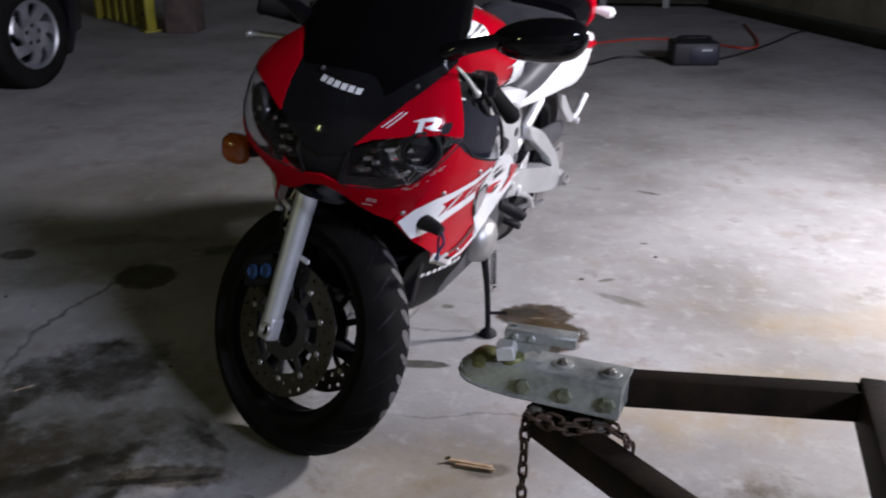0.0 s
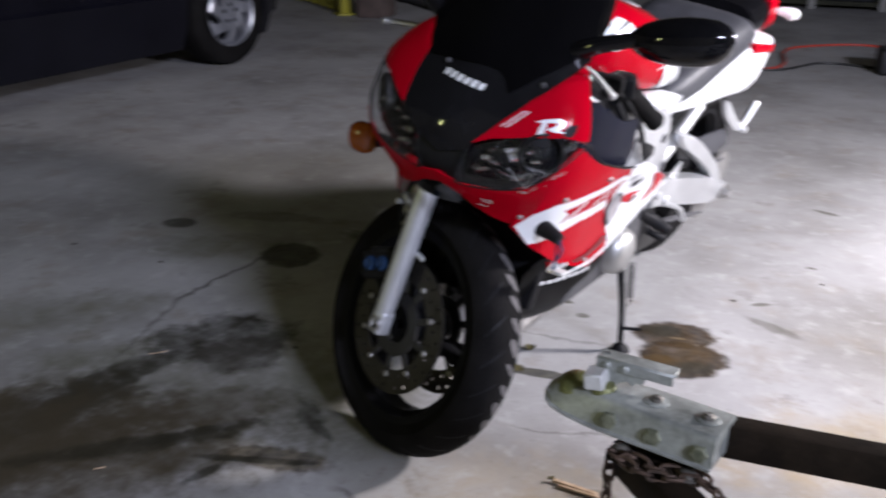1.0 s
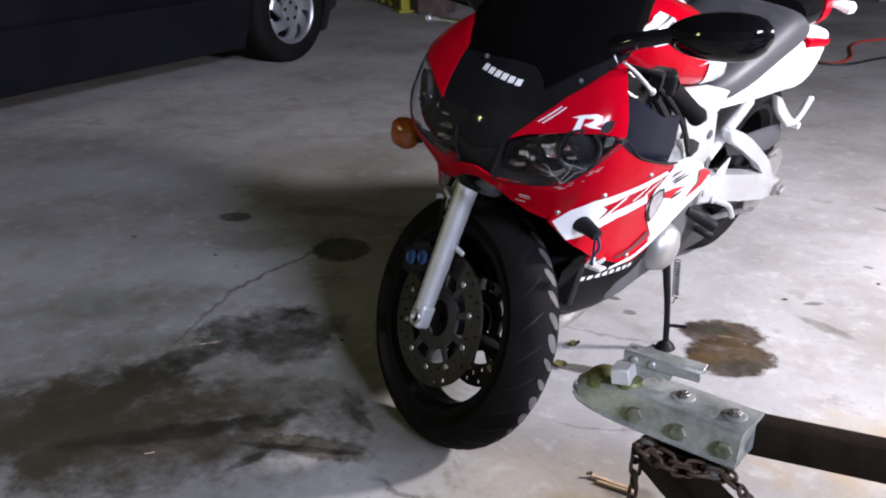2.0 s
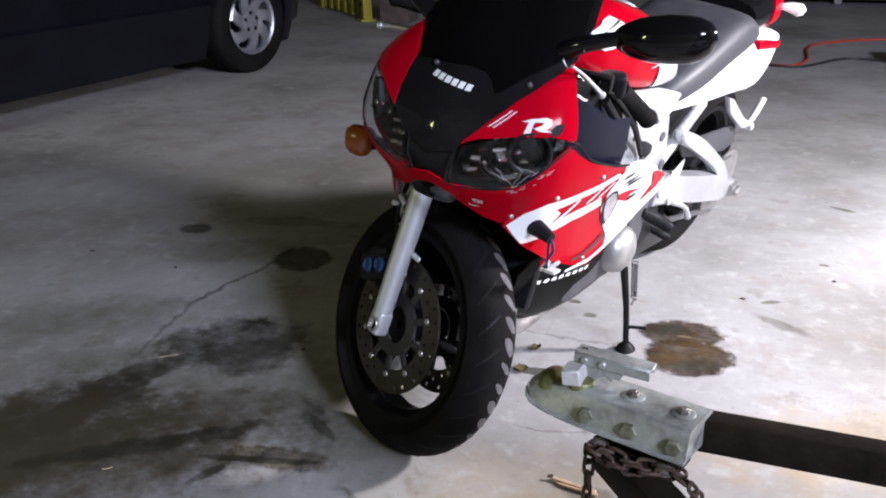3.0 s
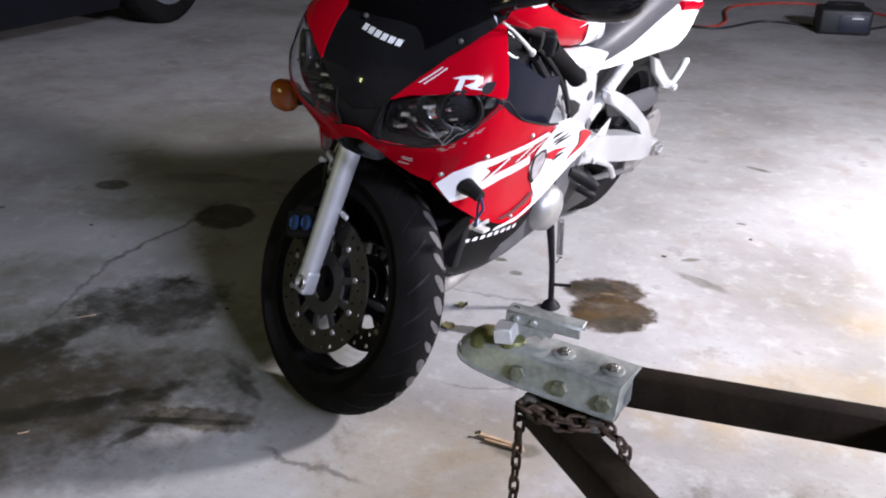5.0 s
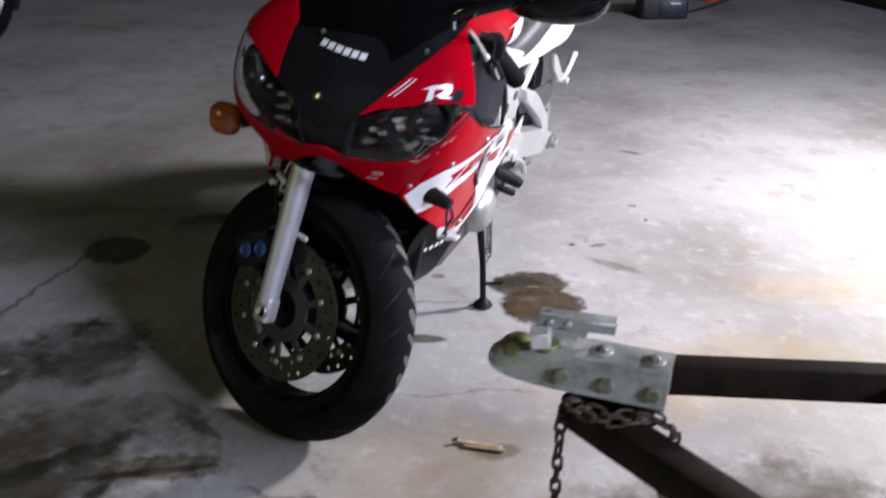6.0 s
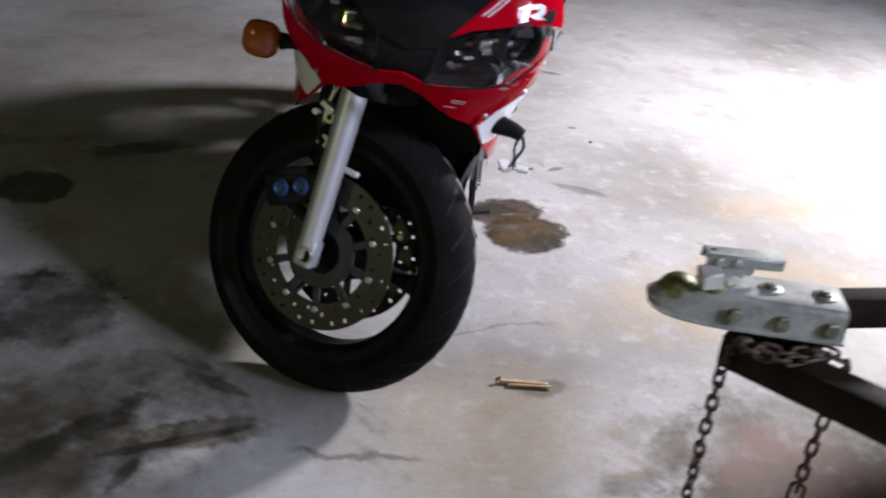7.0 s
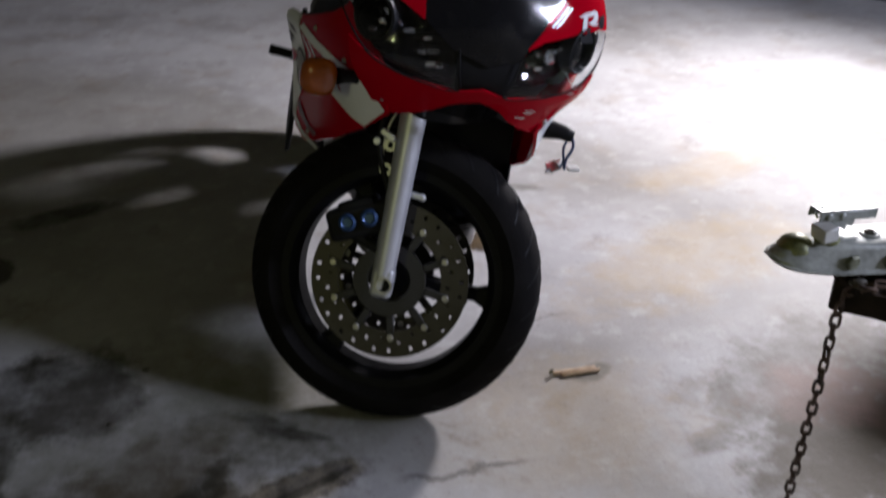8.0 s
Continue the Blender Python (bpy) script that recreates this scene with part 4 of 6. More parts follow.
        for k in range(12):
            u, z = rnd.uniform(0.22, 0.72), rnd.uniform(0.0, 1.0)
            z = 0.715 + 0.08 * (u - 0.2) + 0.05 * z
            bm = bmesh.new()
            box(bm, (0, 0, 0), (rnd.uniform(0.006, 0.022), 0.004, rnd.uniform(0.004, 0.012)), Matrix.Translation(nose(m * u, z, (-0.02 if m > 0 else -0.008) - 0.012 * rnd.random())) @ Euler((rnd.uniform(-0.7, 0.5), rnd.uniform(-0.6, 0.6), m * u * 1.2 + rnd.uniform(-0.5, 0.5))).to_matrix().to_4x4(), 0.001, 1)
            part("reflector_facet", bm, CHROME, lamp)
        bm = bmesh.new()
        nose_patch(bm, [(0.12, 0.684), (0.42, 0.697), (0.62, 0.722), (0.74, 0.755), (0.93, 0.795)], brow, 24, 10, 0.0, 0.002, m)
        lens = part("lens", bm, LENS, lamp, "clear headlamp lens")
        lens.visible_shadow = False
        if m > 0:
            jag = random.Random(5)
            for pts in ([(0.4, 0.742), (0.47, 0.728), (0.56, 0.712)], [(0.56, 0.712), (0.62, 0.735), (0.68, 0.748)], [(0.52, 0.752), (0.57, 0.748), (0.66, 0.744)], [(0.57, 0.748), (0.56, 0.73), (0.545, 0.716)]):
                bm = bmesh.new()
                kinks = [(a[0] + (b[0] - a[0]) * f + jag.uniform(-0.006, 0.006), a[1] + (b[1] - a[1]) * f + jag.uniform(-0.002, 0.002)) for a, b in zip(pts, pts[1:]) for f in (0, 0.4, 0.75)]
                tube(bm, [nose(u, z, 0.0012) for u, z in kinks + [pts[-1]]], 0.0005, 5, 2)
                part("lens_crack", bm, CRACK, lamp)
            rnd = random.Random(21)
            for k in range(14):
                u, z = rnd.uniform(0.5, 0.76), rnd.uniform(0.0, 1.0)
                z = 0.688 + (u - 0.5) * 0.16 + z * 0.022
                bm = bmesh.new()
                l = rnd.uniform(0.01, 0.05)
                skin(bm, [[nose(u + l * j / 2, z + 0.1 * l * j / 2 + (0.0012 + 0.002 * rnd.random()) * i, 0.0026) for j in range(3)] for i in range(2)])
                part("paint_scuff", bm, COVER, bike)
        bm = bmesh.new()
        rim = [nose(m * u, z, 0.001) for u, z in ((0.14, 0.756), (0.13, 0.72), (0.12, 0.684), (0.28, 0.688), (0.42, 0.697), (0.54, 0.708), (0.62, 0.722), (0.74, 0.755), (0.93, 0.795))]
        tube(bm, rim, 0.0017, 8, 4)
        part("lens_rim", bm, PLASTIC, lamp)
    bm = bmesh.new()
    nose_patch(bm, [(-0.14, 0.682), (0, 0.692), (0.14, 0.682)], [(-0.15, 0.752), (0, 0.735), (0.15, 0.752)], 12, 6, -0.006)
    part("air_intake", bm, PLASTIC, bike, "black air intake between the headlamps")
    bm = bmesh.new()
    nose_patch(bm, [(-0.5, 0.628), (-0.4, 0.61), (-0.31, 0.603), (-0.1, 0.607), (0.06, 0.615), (0.17, 0.637)], [(-0.5, 0.632), (-0.4, 0.636), (-0.31, 0.645), (-0.1, 0.67), (0.06, 0.672), (0.17, 0.66)], 24, 8, -0.008)
    part("chin_lip", bm, BLACK, bike, "glossy black lip under the red chin")
    bm = bmesh.new()
    nose_patch(bm, [(-0.8, 0.60), (0, 0.63), (0.8, 0.60)], [(-0.8, 0.72), (0, 0.72), (0.8, 0.72)], 20, 4, -0.06)
    box(bm, (0, 0.16, 0.66), (0.2, 0.12, 0.12), None, 0.02)
    part("under_tray", bm, PLASTIC, bike)

    # side fairings
    for m in (-1, 1):
        bm = bmesh.new()
        flank_patch(bm, [(0.0, 0.604), (0.05, 0.552), (0.138, 0.495), (0.24, 0.448), (0.33, 0.412), (0.41, 0.42)], [(0.0, 0.7), (0.035, 0.745), (0.062, 0.782), (0.09, 0.76), (0.134, 0.735), (0.24, 0.7), (0.318, 0.68)], m, 28, 10)
        red = part("side_fairing", bm, RED, bike, "red side fairing with white slanting stripes")
        bm = bmesh.new()
        flank_patch(bm, [(0.41, 0.428), (0.5, 0.452), (0.6, 0.48), (0.69, 0.494)], [(0.318, 0.68), (0.40, 0.672), (0.55, 0.612), (0.712, 0.522)], m, 18, 8)
        part("tail_panel", bm, WHITE, red, "white rear end of the side fairing")

        def paint(name, mat, outline, label="", lift=0.0022):
            bm = bmesh.new()
            decal(bm, outline, lambda y, z: flank(y, z, m, lift))
            return part(name, bm, mat, red, label)
        paint("stripe", WHITE, [(0.002, 0.607), (0.02, 0.635), (0.056, 0.657), (0.13, 0.664), (0.22, 0.668), (0.29, 0.67), (0.318, 0.655), (0.25, 0.65), (0.156, 0.648), (0.087, 0.637), (0.108, 0.623), (0.095, 0.601), (0.149, 0.612), (0.261, 0.617), (0.29, 0.587), (0.166, 0.587), (0.109, 0.576), (0.07, 0.566), (0.04, 0.561), (0.02, 0.584)], "forked white painted stripe")
        paint("stripe", WHITE, [(0.402, 0.462), (0.365, 0.498), (0.341, 0.524), (0.3, 0.572), (0.296, 0.62), (0.315, 0.655), (0.33, 0.675), (0.42, 0.662), (0.43, 0.44)], "white painted flank")
        for a, b, c, d in ((0.1, 0.602, 0.15, 0.644), (0.19, 0.622, 0.235, 0.648), (0.24, 0.622, 0.29, 0.646)):
            paint("stripe", WHITE, [(a, b), (a + 0.012, b - 0.001), (c + 0.01, d), (c, d + 0.001)], "thin white painted stroke", 0.0026)
        paint("stripe", RED, [(0.56, 0.592), (0.6, 0.583), (0.688, 0.545), (0.641, 0.524), (0.54, 0.514), (0.6, 0.545)], "red painted flash", 0.0028)
        paint("stripe", RED, [(0.372, 0.589), (0.417, 0.585), (0.515, 0.562), (0.45, 0.566), (0.43, 0.553), (0.385, 0.568)], "red painted flash", 0.0028)
        for a, b, c, d in ((0.37, 0.612, 0.46, 0.622), (0.39, 0.6, 0.5, 0.603), (0.345, 0.632, 0.41, 0.643), (0.43, 0.548, 0.5, 0.55)):
            paint("stripe", GRAPHIC_DARK, [(a, b), (a + 0.04, b + 0.001), (c, d), (a + 0.05, b + 0.01), (a + 0.01, b + 0.011)], "dark painted flame stroke", 0.0028)
        # dark red stroke along the lower flank
        paint("stripe", DARK_RED, [(0.333, 0.474), (0.362, 0.488), (0.384, 0.476), (0.357, 0.46), (0.3, 0.452), (0.252, 0.454), (0.226, 0.467), (0.29, 0.464)], "dark red stroke low on the flank", 0.0026)
        bm = bmesh.new()
        flank_patch(bm, [(0.22, 0.436), (0.335, 0.421), (0.408, 0.434), (0.47, 0.456)], [(0.225, 0.442), (0.335, 0.432), (0.405, 0.447), (0.465, 0.468)], m, 16, 1, 0.003, 0)
        part("stripe", bm, WHITE, red, "thin white painted edge")
        paint("vent", PLASTIC, [(0.306, 0.571), (0.296, 0.6), (0.32, 0.612), (0.348, 0.607), (0.384, 0.573), (0.378, 0.534), (0.352, 0.514), (0.325, 0.535)], "dark oval vent", 0.0032)
        paint("vent_mesh", VENT, [(0.314, 0.571), (0.306, 0.597), (0.324, 0.606), (0.346, 0.6), (0.374, 0.571), (0.37, 0.538), (0.352, 0.522), (0.332, 0.542)], "pale grey vent insert", 0.0042)
        for y, z in ((0.004, 0.63), (0.072, 0.667), (0.206, 0.684), (0.30, 0.445)):
            bm = bmesh.new()
            bmesh.ops.create_uvsphere(bm, u_segments=10, v_segments=6, radius=0.006, matrix=Matrix.Translation(flank(y, z, m, 0.0)))
            part("fairing_screw", bm, STEEL, red)
        # duct behind the headlamp
        bm = bmesh.new()
        flank_patch(bm, [(0.05, 0.788), (0.09, 0.77), (0.134, 0.735), (0.24, 0.70), (0.33, 0.675)], [(0.075, 0.862), (0.10, 0.86), (0.14, 0.84), (0.22, 0.80), (0.30, 0.79)], m, 16, 6, -0.02)
        part("side_duct", bm, DUCT, bike, "dark blue-grey inner duct panel")
        # black sheet added to give the recess behind the screen its darkness
        bm = bmesh.new()
        flank_patch(bm, [(0.08, 0.80), (0.15, 0.77), (0.25, 0.745), (0.35, 0.73)], [(0.09, 0.895), (0.14, 0.885), (0.22, 0.86), (0.30, 0.825)], m, 8, 4, -0.05, 0.006)
        part("recess_sheet", bm, PLASTIC, bike, "black sheet darkening the recess behind the screen")
        bm = bmesh.new()
        tube(bm, [flank(y, z, m, 0.001) for y, z in ((0.045, 0.80), (0.08, 0.782), (0.134, 0.74), (0.24, 0.703), (0.325, 0.68))], 0.0024, 8)
        part("duct_edge", bm, PLASTIC, bike)
        # belly pan
        bm = bmesh.new()
        rows = []
        table = ((0.09, 0.45, 0.37, 0.135), (0.13, 0.5, 0.32, 0.15), (0.22, 0.46, 0.262, 0.157), (0.33, 0.42, 0.235, 0.16), (0.45, 0.42, 0.215, 0.155), (0.56, 0.4, 0.205, 0.14), (0.66, 0.33, 0.21, 0.11))
        for k in range(25):
            y = 0.09 + 0.57 * k / 24
            top, bottom, w = (soft(y, [(r[0], r[c]) for r in table], 0.025) for c in (1, 2, 3))
            row = []
            for j in range(13):
                q = math.pi / 2 * j / 12
                row.append(Vector((m * w * math.cos(q) ** 0.55, y, top - (top - bottom) * math.sin(q) ** 1.1)))
            rows.append(row)
        skin(bm, rows, 0.004, lambda p: Vector((-m, 0, 0.5)).normalized())
        pan = part("belly_pan", bm, BELLY, bike, "black belly pan")
        for k in range(8):
            bm = bmesh.new()
            rows = []
            for f in (0, 1):
                row = []
                for g in (0, 1):
                    y = 0.152 + 0.0295 * k + 0.0175 * g + 0.004 * f
                    z = 0.418 - 0.16 * (y - 0.152) + 0.0095 * f
                    top, bottom, w = (soft(y, [(r[0], r[c]) for r in table], 0.025) for c in (1, 2, 3))
                    q = math.asin(min(1, ((top - z) / (top - bottom)) ** (1 / 1.1)))
                    row.append(Vector((m * (w * math.cos(q) ** 0.55 + 0.004), y, z)))
                rows.append(row)
            skin(bm, rows)
            part("belly_mark", bm, WHITE, pan)

    # indicators
    bm = bmesh.new()
    tube(bm, [Vector((-0.17, 0.06, 0.645)), Vector((-0.215, 0.045, 0.648)), Vector((-0.235, 0.035, 0.648))], [0.014, 0.012, 0.016], 12)
    ind = part("indicator", bm, PLASTIC, bike, "front indicator on a black stalk")
    bm = bmesh.new()
    c = Matrix.Translation((-0.268, 0.03, 0.645)) @ Matrix.Rotation(radians(-90), 4, "Z")
    rings = []
    for x, wy, wz in ((-0.026, 0.018, 0.018), (-0.018, 0.028, 0.028), (0.0, 0.033, 0.033), (0.014, 0.031, 0.031), (0.022, 0.023, 0.023), (0.026, 0.01, 0.01)):
        rings.append([c @ Vector((x, wy * math.copysign(abs(math.cos(a)) ** 0.7, math.cos(a)), wz * math.copysign(abs(math.sin(a)) ** 0.7, math.sin(a)))) for a in (2 * math.pi * k / 20 for k in range(20))])
    loft(bm, rings)
    part("indicator_lens", bm, AMBER, ind, "round amber lens")
    bm = bmesh.new()
    tube(bm, [Vector((0.165, 0.06, 0.60)), Vector((0.2, 0.045, 0.602)), Vector((0.222, 0.04, 0.598))], [0.02, 0.015, 0.012], 12)
    stub = part("broken_indicator", bm, PLASTIC, bike, "broken indicator stalk with dangling wires")
    bm = bmesh.new()
    tube(bm, [Vector((0.222, 0.04, 0.597)), Vector((0.23, 0.042, 0.575)), Vector((0.222, 0.04, 0.55)), Vector((0.224, 0.042, 0.53))], 0.003, 6)
    tube(bm, [Vector((0.218, 0.044, 0.596)), Vector((0.215, 0.05, 0.57)), Vector((0.22, 0.046, 0.545)), Vector((0.215, 0.045, 0.53))], 0.0025, 6)
    part("wire", bm, BLUE, stub)
    rnd = random.Random(8)
    for k in range(5):
        bm = bmesh.new()
        p = Vector((SOCKET[0] + rnd.uniform(-0.016, 0.016), SOCKET[1] + rnd.uniform(-0.03, 0.03), SOCKET[2] + rnd.uniform(-0.02, 0.02)))
        box(bm, (0, 0, 0), (0.022, 0.026, 0.006), Matrix.Translation(p) @ Euler((rnd.uniform(-1, 1), rnd.uniform(-1, 1), rnd.uniform(-1, 1))).to_matrix().to_4x4(), 0.001, 1)
        part("socket_shard", bm, PALE_ZINC if k % 2 else CHROME, stub, "torn bright shard of the lamp socket")

    # mirrors
    for m in (-1, 1):
        bm = bmesh.new()
        tube(bm, [Vector((m * 0.135, 0.09, 0.93)), Vector((m * 0.19, 0.08, 0.965)), Vector((m * 0.26, 0.085, 0.995))], [0.022, 0.016, 0.013], 14)
        arm = part("mirror", bm, BLACK, bike, "black teardrop mirror on a stalk")
        bm = bmesh.new()
        rings = []
        for f, ry, rz in ((0.0, 0.01, 0.013), (0.05, 0.018, 0.021), (0.12, 0.026, 0.028), (0.22, 0.034, 0.035), (0.35, 0.04, 0.04), (0.5, 0.044, 0.043), (0.65, 0.044, 0.043), (0.8, 0.039, 0.04), (0.9, 0.03, 0.033), (0.97, 0.017, 0.021), (1.0, 0.005, 0.007)):
            c = Vector((m * (0.243 + 0.178 * f), 0.095 + 0.01 * f, 0.992 + 0.034 * f))
            rings.append([c + Vector((0, ry * math.cos(a) * (1 if math.cos(a) < 0 else 0.35), rz * math.sin(a))) for a in (2 * math.pi * k / 24 for k in range(24))])
        loft(bm, rings)
        part("mirror_shell", bm, BLACK, arm, "glossy black mirror shell")

    # tank
    bm = bmesh.new()
    rings = []
    for k in range(22):
        y = 0.27 + 0.52 * k / 21
        w, top, base = (soft(y, [(r[0], r[c]) for r in TANK], 0.015) for c in (1, 2, 3))
        mid, h = (top + base) / 2, (top - base) / 2
        ring = []
        for k in range(28):
            a = 2 * math.pi * k / 28
            ring.append(Vector((w * math.copysign(abs(math.cos(a)) ** 0.75, math.cos(a)), y, mid + h * math.copysign(abs(math.sin(a)) ** 0.8, math.sin(a)))))
        rings.append(ring)
    loft(bm, rings)
    tank = part("fuel_tank", bm, RED, bike, "red fuel tank with a white rear flash")
    for m in (-1, 1):
        def on_tank(y, z, lift=0.003):
            w, top, base = (at(y, [(r[0], r[c]) for r in TANK]) for c in (1, 2, 3))
            f = (z - (top + base) / 2) / ((top - base) / 2)
            f = math.copysign(min(abs(f), 0.999) ** 1.25, f)
            return Vector((m * (w * math.sqrt(1 - f * f) ** 0.75 + lift), y, z))
        bm = bmesh.new()
        decal(bm, [(0.49, 0.84), (0.535, 0.845), (0.55, 0.81), (0.585, 0.775), (0.64, 0.76), (0.70, 0.754), (0.765, 0.756), (0.77, 0.782), (0.73, 0.82), (0.66, 0.855), (0.6, 0.862)], on_tank, 0.015)
        part("tank_flash", bm, WHITE, tank, "white rear tank flash with thin grey strokes")
        for k in range(5):
            bm = bmesh.new()
            y = 0.615 + 0.03 * k
            decal(bm, [(y, 0.768), (y + 0.006, 0.766), (y + 0.022, 0.79), (y + 0.022, 0.825 - 0.008 * k), (y + 0.018, 0.826 - 0.008 * k), (y + 0.015, 0.79)], lambda a, b: on_tank(a, b, 0.0045), 0.012)
            part("tank_stroke", bm, GREYLINE, tank)
        bm = bmesh.new()
        decal(bm, [(0.285, 0.91), (0.3, 0.935), (0.33, 0.955), (0.36, 0.962), (0.385, 0.95), (0.39, 0.925), (0.365, 0.905), (0.32, 0.9)], on_tank, 0.012)
        part("tank_flash", bm, WHITE, tank, "white streak on the front of the tank")
        for k in range(3):
            bm = bmesh.new()
            decal(bm, [(0.3, 0.906 + 0.012 * k), (0.305, 0.904 + 0.012 * k), (0.38, 0.935 + 0.009 * k), (0.375, 0.938 + 0.009 * k)], lambda a, b: on_tank(a, b, 0.0045), 0.012)
            part("tank_stroke", bm, GREYLINE, tank)
        # white knee panel under the tank
        bm = bmesh.new()
        plate(bm, [(0.46, 0.79), (0.56, 0.772), (0.66, 0.758), (0.745, 0.735), (0.70, 0.69), (0.62, 0.69), (0.5, 0.72)], m * 0.12, m * 0.15, 0.008)
        part("knee_panel", bm, WHITE, bike, "white panel under the tank")
    bm = bmesh.new()
    lathe(bm, [(0.042, -0.01), (0.042, 0.004), (0.038, 0.009), (0.031, 0.009), (0.029, 0.006), (0.012, 0.006)], Matrix.Translation((0, 0.615, 0.925)) @ Matrix.Rotation(radians(-33), 4, "X") @ Matrix.Rotation(radians(-90), 4, "Y"), 28)
    part("filler_cap", bm, ALLOY, tank, "round silver filler cap")

    # chassis, swingarm, engine
    for m in (-1, 1):
        bm = bmesh.new()
        plate(bm, [(0.25, 0.86), (0.36, 0.8), (0.46, 0.765), (0.54, 0.745), (0.59, 0.74), (0.63, 0.71), (0.65, 0.62), (0.665, 0.555), (0.61, 0.55), (0.55, 0.575), (0.47, 0.61), (0.36, 0.665), (0.27, 0.72)], m * 0.135, m * 0.178, 0.012)
        beam_part = part("frame_beam", bm, ALLOY, bike, "thick silver aluminium frame beam")
        bm = bmesh.new()
        plate(bm, [(0.462, 0.688), (0.51, 0.674), (0.552, 0.655), (0.552, 0.636), (0.521, 0.627), (0.496, 0.648)], m * 0.17, m * 0.1795, 0.002)
        part("frame_opening", bm, PLASTIC, beam_part, "dark opening in the frame")
        bm = bmesh.new()
        plate(bm, [(0.61, 0.56), (0.66, 0.57), (0.69, 0.44), (0.67, 0.35), (0.6, 0.35), (0.58, 0.47)], m * 0.13, m * 0.155, 0.008)
        part("pivot_plate", bm, ENGINE, bike, "dark swingarm pivot plate")
        bm = bmesh.new()
        inner, outer = m * 0.084, m * 0.116
        plate(bm, [(0.76, 0.645), (0.80, 0.64), (0.87, 0.616), (0.95, 0.582), (1.024, 0.545), (1.11, 0.5), (1.194, 0.454), (1.25, 0.415), (1.292, 0.383), (1.335, 0.35), (1.29, 0.335), (1.24, 0.365), (1.187, 0.41), (1.119, 0.455), (0.982, 0.522), (0.89, 0.565), (0.80, 0.6)], inner, outer, 0.009, REAR)
        arm = part("swingarm", bm, ALLOY, bike, "silver braced swingarm")
        bm = bmesh.new()
        plate(bm, [(0.70, 0.53), (0.76, 0.523), (0.869, 0.496), (1.03, 0.452), (1.189, 0.408), (1.3, 0.362), (1.41, 0.33), (1.42, 0.288), (1.33, 0.284), (1.272, 0.299), (1.16, 0.33), (1.05, 0.36), (0.93, 0.397), (0.82, 0.43), (0.7, 0.45)], inner - m * 0.004, outer + m * 0.005, 0.011, REAR)
        part("swingarm_beam", bm, ALLOY, arm)
        bm = bmesh.new()
        box(bm, (0, 0, 0), (0.018, 0.05, 0.04), REAR @ Matrix.Translation((m * 0.125, 1.37, 0.312)), 0.004, 2)
        lathe(bm, [(0.018, m * 0.132), (0.018, m * 0.145), (0.012, m * 0.15)], REAR @ Matrix.Translation((0, 1.37, 0.312)), 6)
        part("chain_adjuster", bm, STEEL, arm, "chain adjuster with axle nut")
        bm = bmesh.new()
        tube(bm, [Vector((m * 0.135, 0.70, 0.545)), Vector((m * 0.128, 0.96, 0.66))], [0.019, 0.015], 12, 1)
        box(bm, (0, 0, 0), (0.03, 0.045, 0.04), Matrix.Translation((m * 0.134, 0.715, 0.552)), 0.008, 2)
        part("subframe_rail", bm, ALLOY, bike)
        bm = bmesh.new()
        plate(bm, [(1.08, 0.662), (1.135, 0.645), (1.2, 0.6), (1.26, 0.565), (1.335, 0.535), (1.345, 0.518), (1.27, 0.528), (1.2, 0.565), (1.13, 0.605)], m * 0.142, m * 0.16, 0.004)
        hanger = part("peg_hanger", bm, ALLOY, bike, "silver passenger footrest hanger")
        bm = bmesh.new()
        tube(bm, [Vector((m * 0.152, 1.325, 0.525)), Vector((m * 0.158, 1.355, 0.55)), Vector((m * 0.163, 1.385, 0.595)), Vector((m * 0.163, 1.39, 0.603))], [0.009, 0.0105, 0.0115, 0.007], 12)
        lathe(bm, [(0.012, m * 0.148), (0.012, m * 0.172), (0.008, m * 0.175)], Matrix.Translation((0, 1.325, 0.525)), 12)
        part("footrest", bm, ALLOY, hanger)
        bm = bmesh.new()
        plate(bm, [(0.76, 0.482), (0.815, 0.51), (0.872, 0.53), (0.868, 0.5), (0.855, 0.468), (0.80, 0.455)], m * 0.148, m * 0.153, 0.002)
        part("heel_guard", bm, ALLOY, bike, "pale pointed heel guard")
        bm = bmesh.new()
        tube(bm, [Vector((m * 0.15, 0.79, 0.44)), Vector((m * 0.153, 0.86, 0.405)), Vector((m * 0.16, 0.94, 0.37)), Vector((m * 0.163, 0.985, 0.325))], [0.009, 0.008, 0.0075, 0.009], 10)
        lathe(bm, [(0.016, m * 0.135), (0.016, m * 0.165), (0.01, m * 0.168)], Matrix.Translation((0, 0.80, 0.435)), 14)
        lathe(bm, [(0.013, m * 0.135), (0.013, m * 0.165), (0.008, m * 0.168)], Matrix.Translation((0, 0.72, 0.475)), 14)
        part("gear_linkage", bm, ALLOY, bike, "silver linkage and bracket")
        bm = bmesh.new()
        if m > 0:
            plate(bm, [(0.62, 0.47), (0.70, 0.49), (0.76, 0.47), (0.80, 0.40), (0.78, 0.33), (0.70, 0.30), (0.64, 0.36)], 0.128, 0.14, 0.004)
        else:
            plate(bm, [(0.66, 0.58), (0.74, 0.6), (0.80, 0.5), (0.78, 0.3), (0.7, 0.24), (0.66, 0.3)], -0.268, -0.256, 0.004)
            tube(bm, [Vector((-0.15, 0.7, 0.5)), Vector((-0.262, 0.71, 0.5))], 0.014, 10, 1)
        part("heel_plate", bm, PLASTIC, bike)
        bm = bmesh.new()
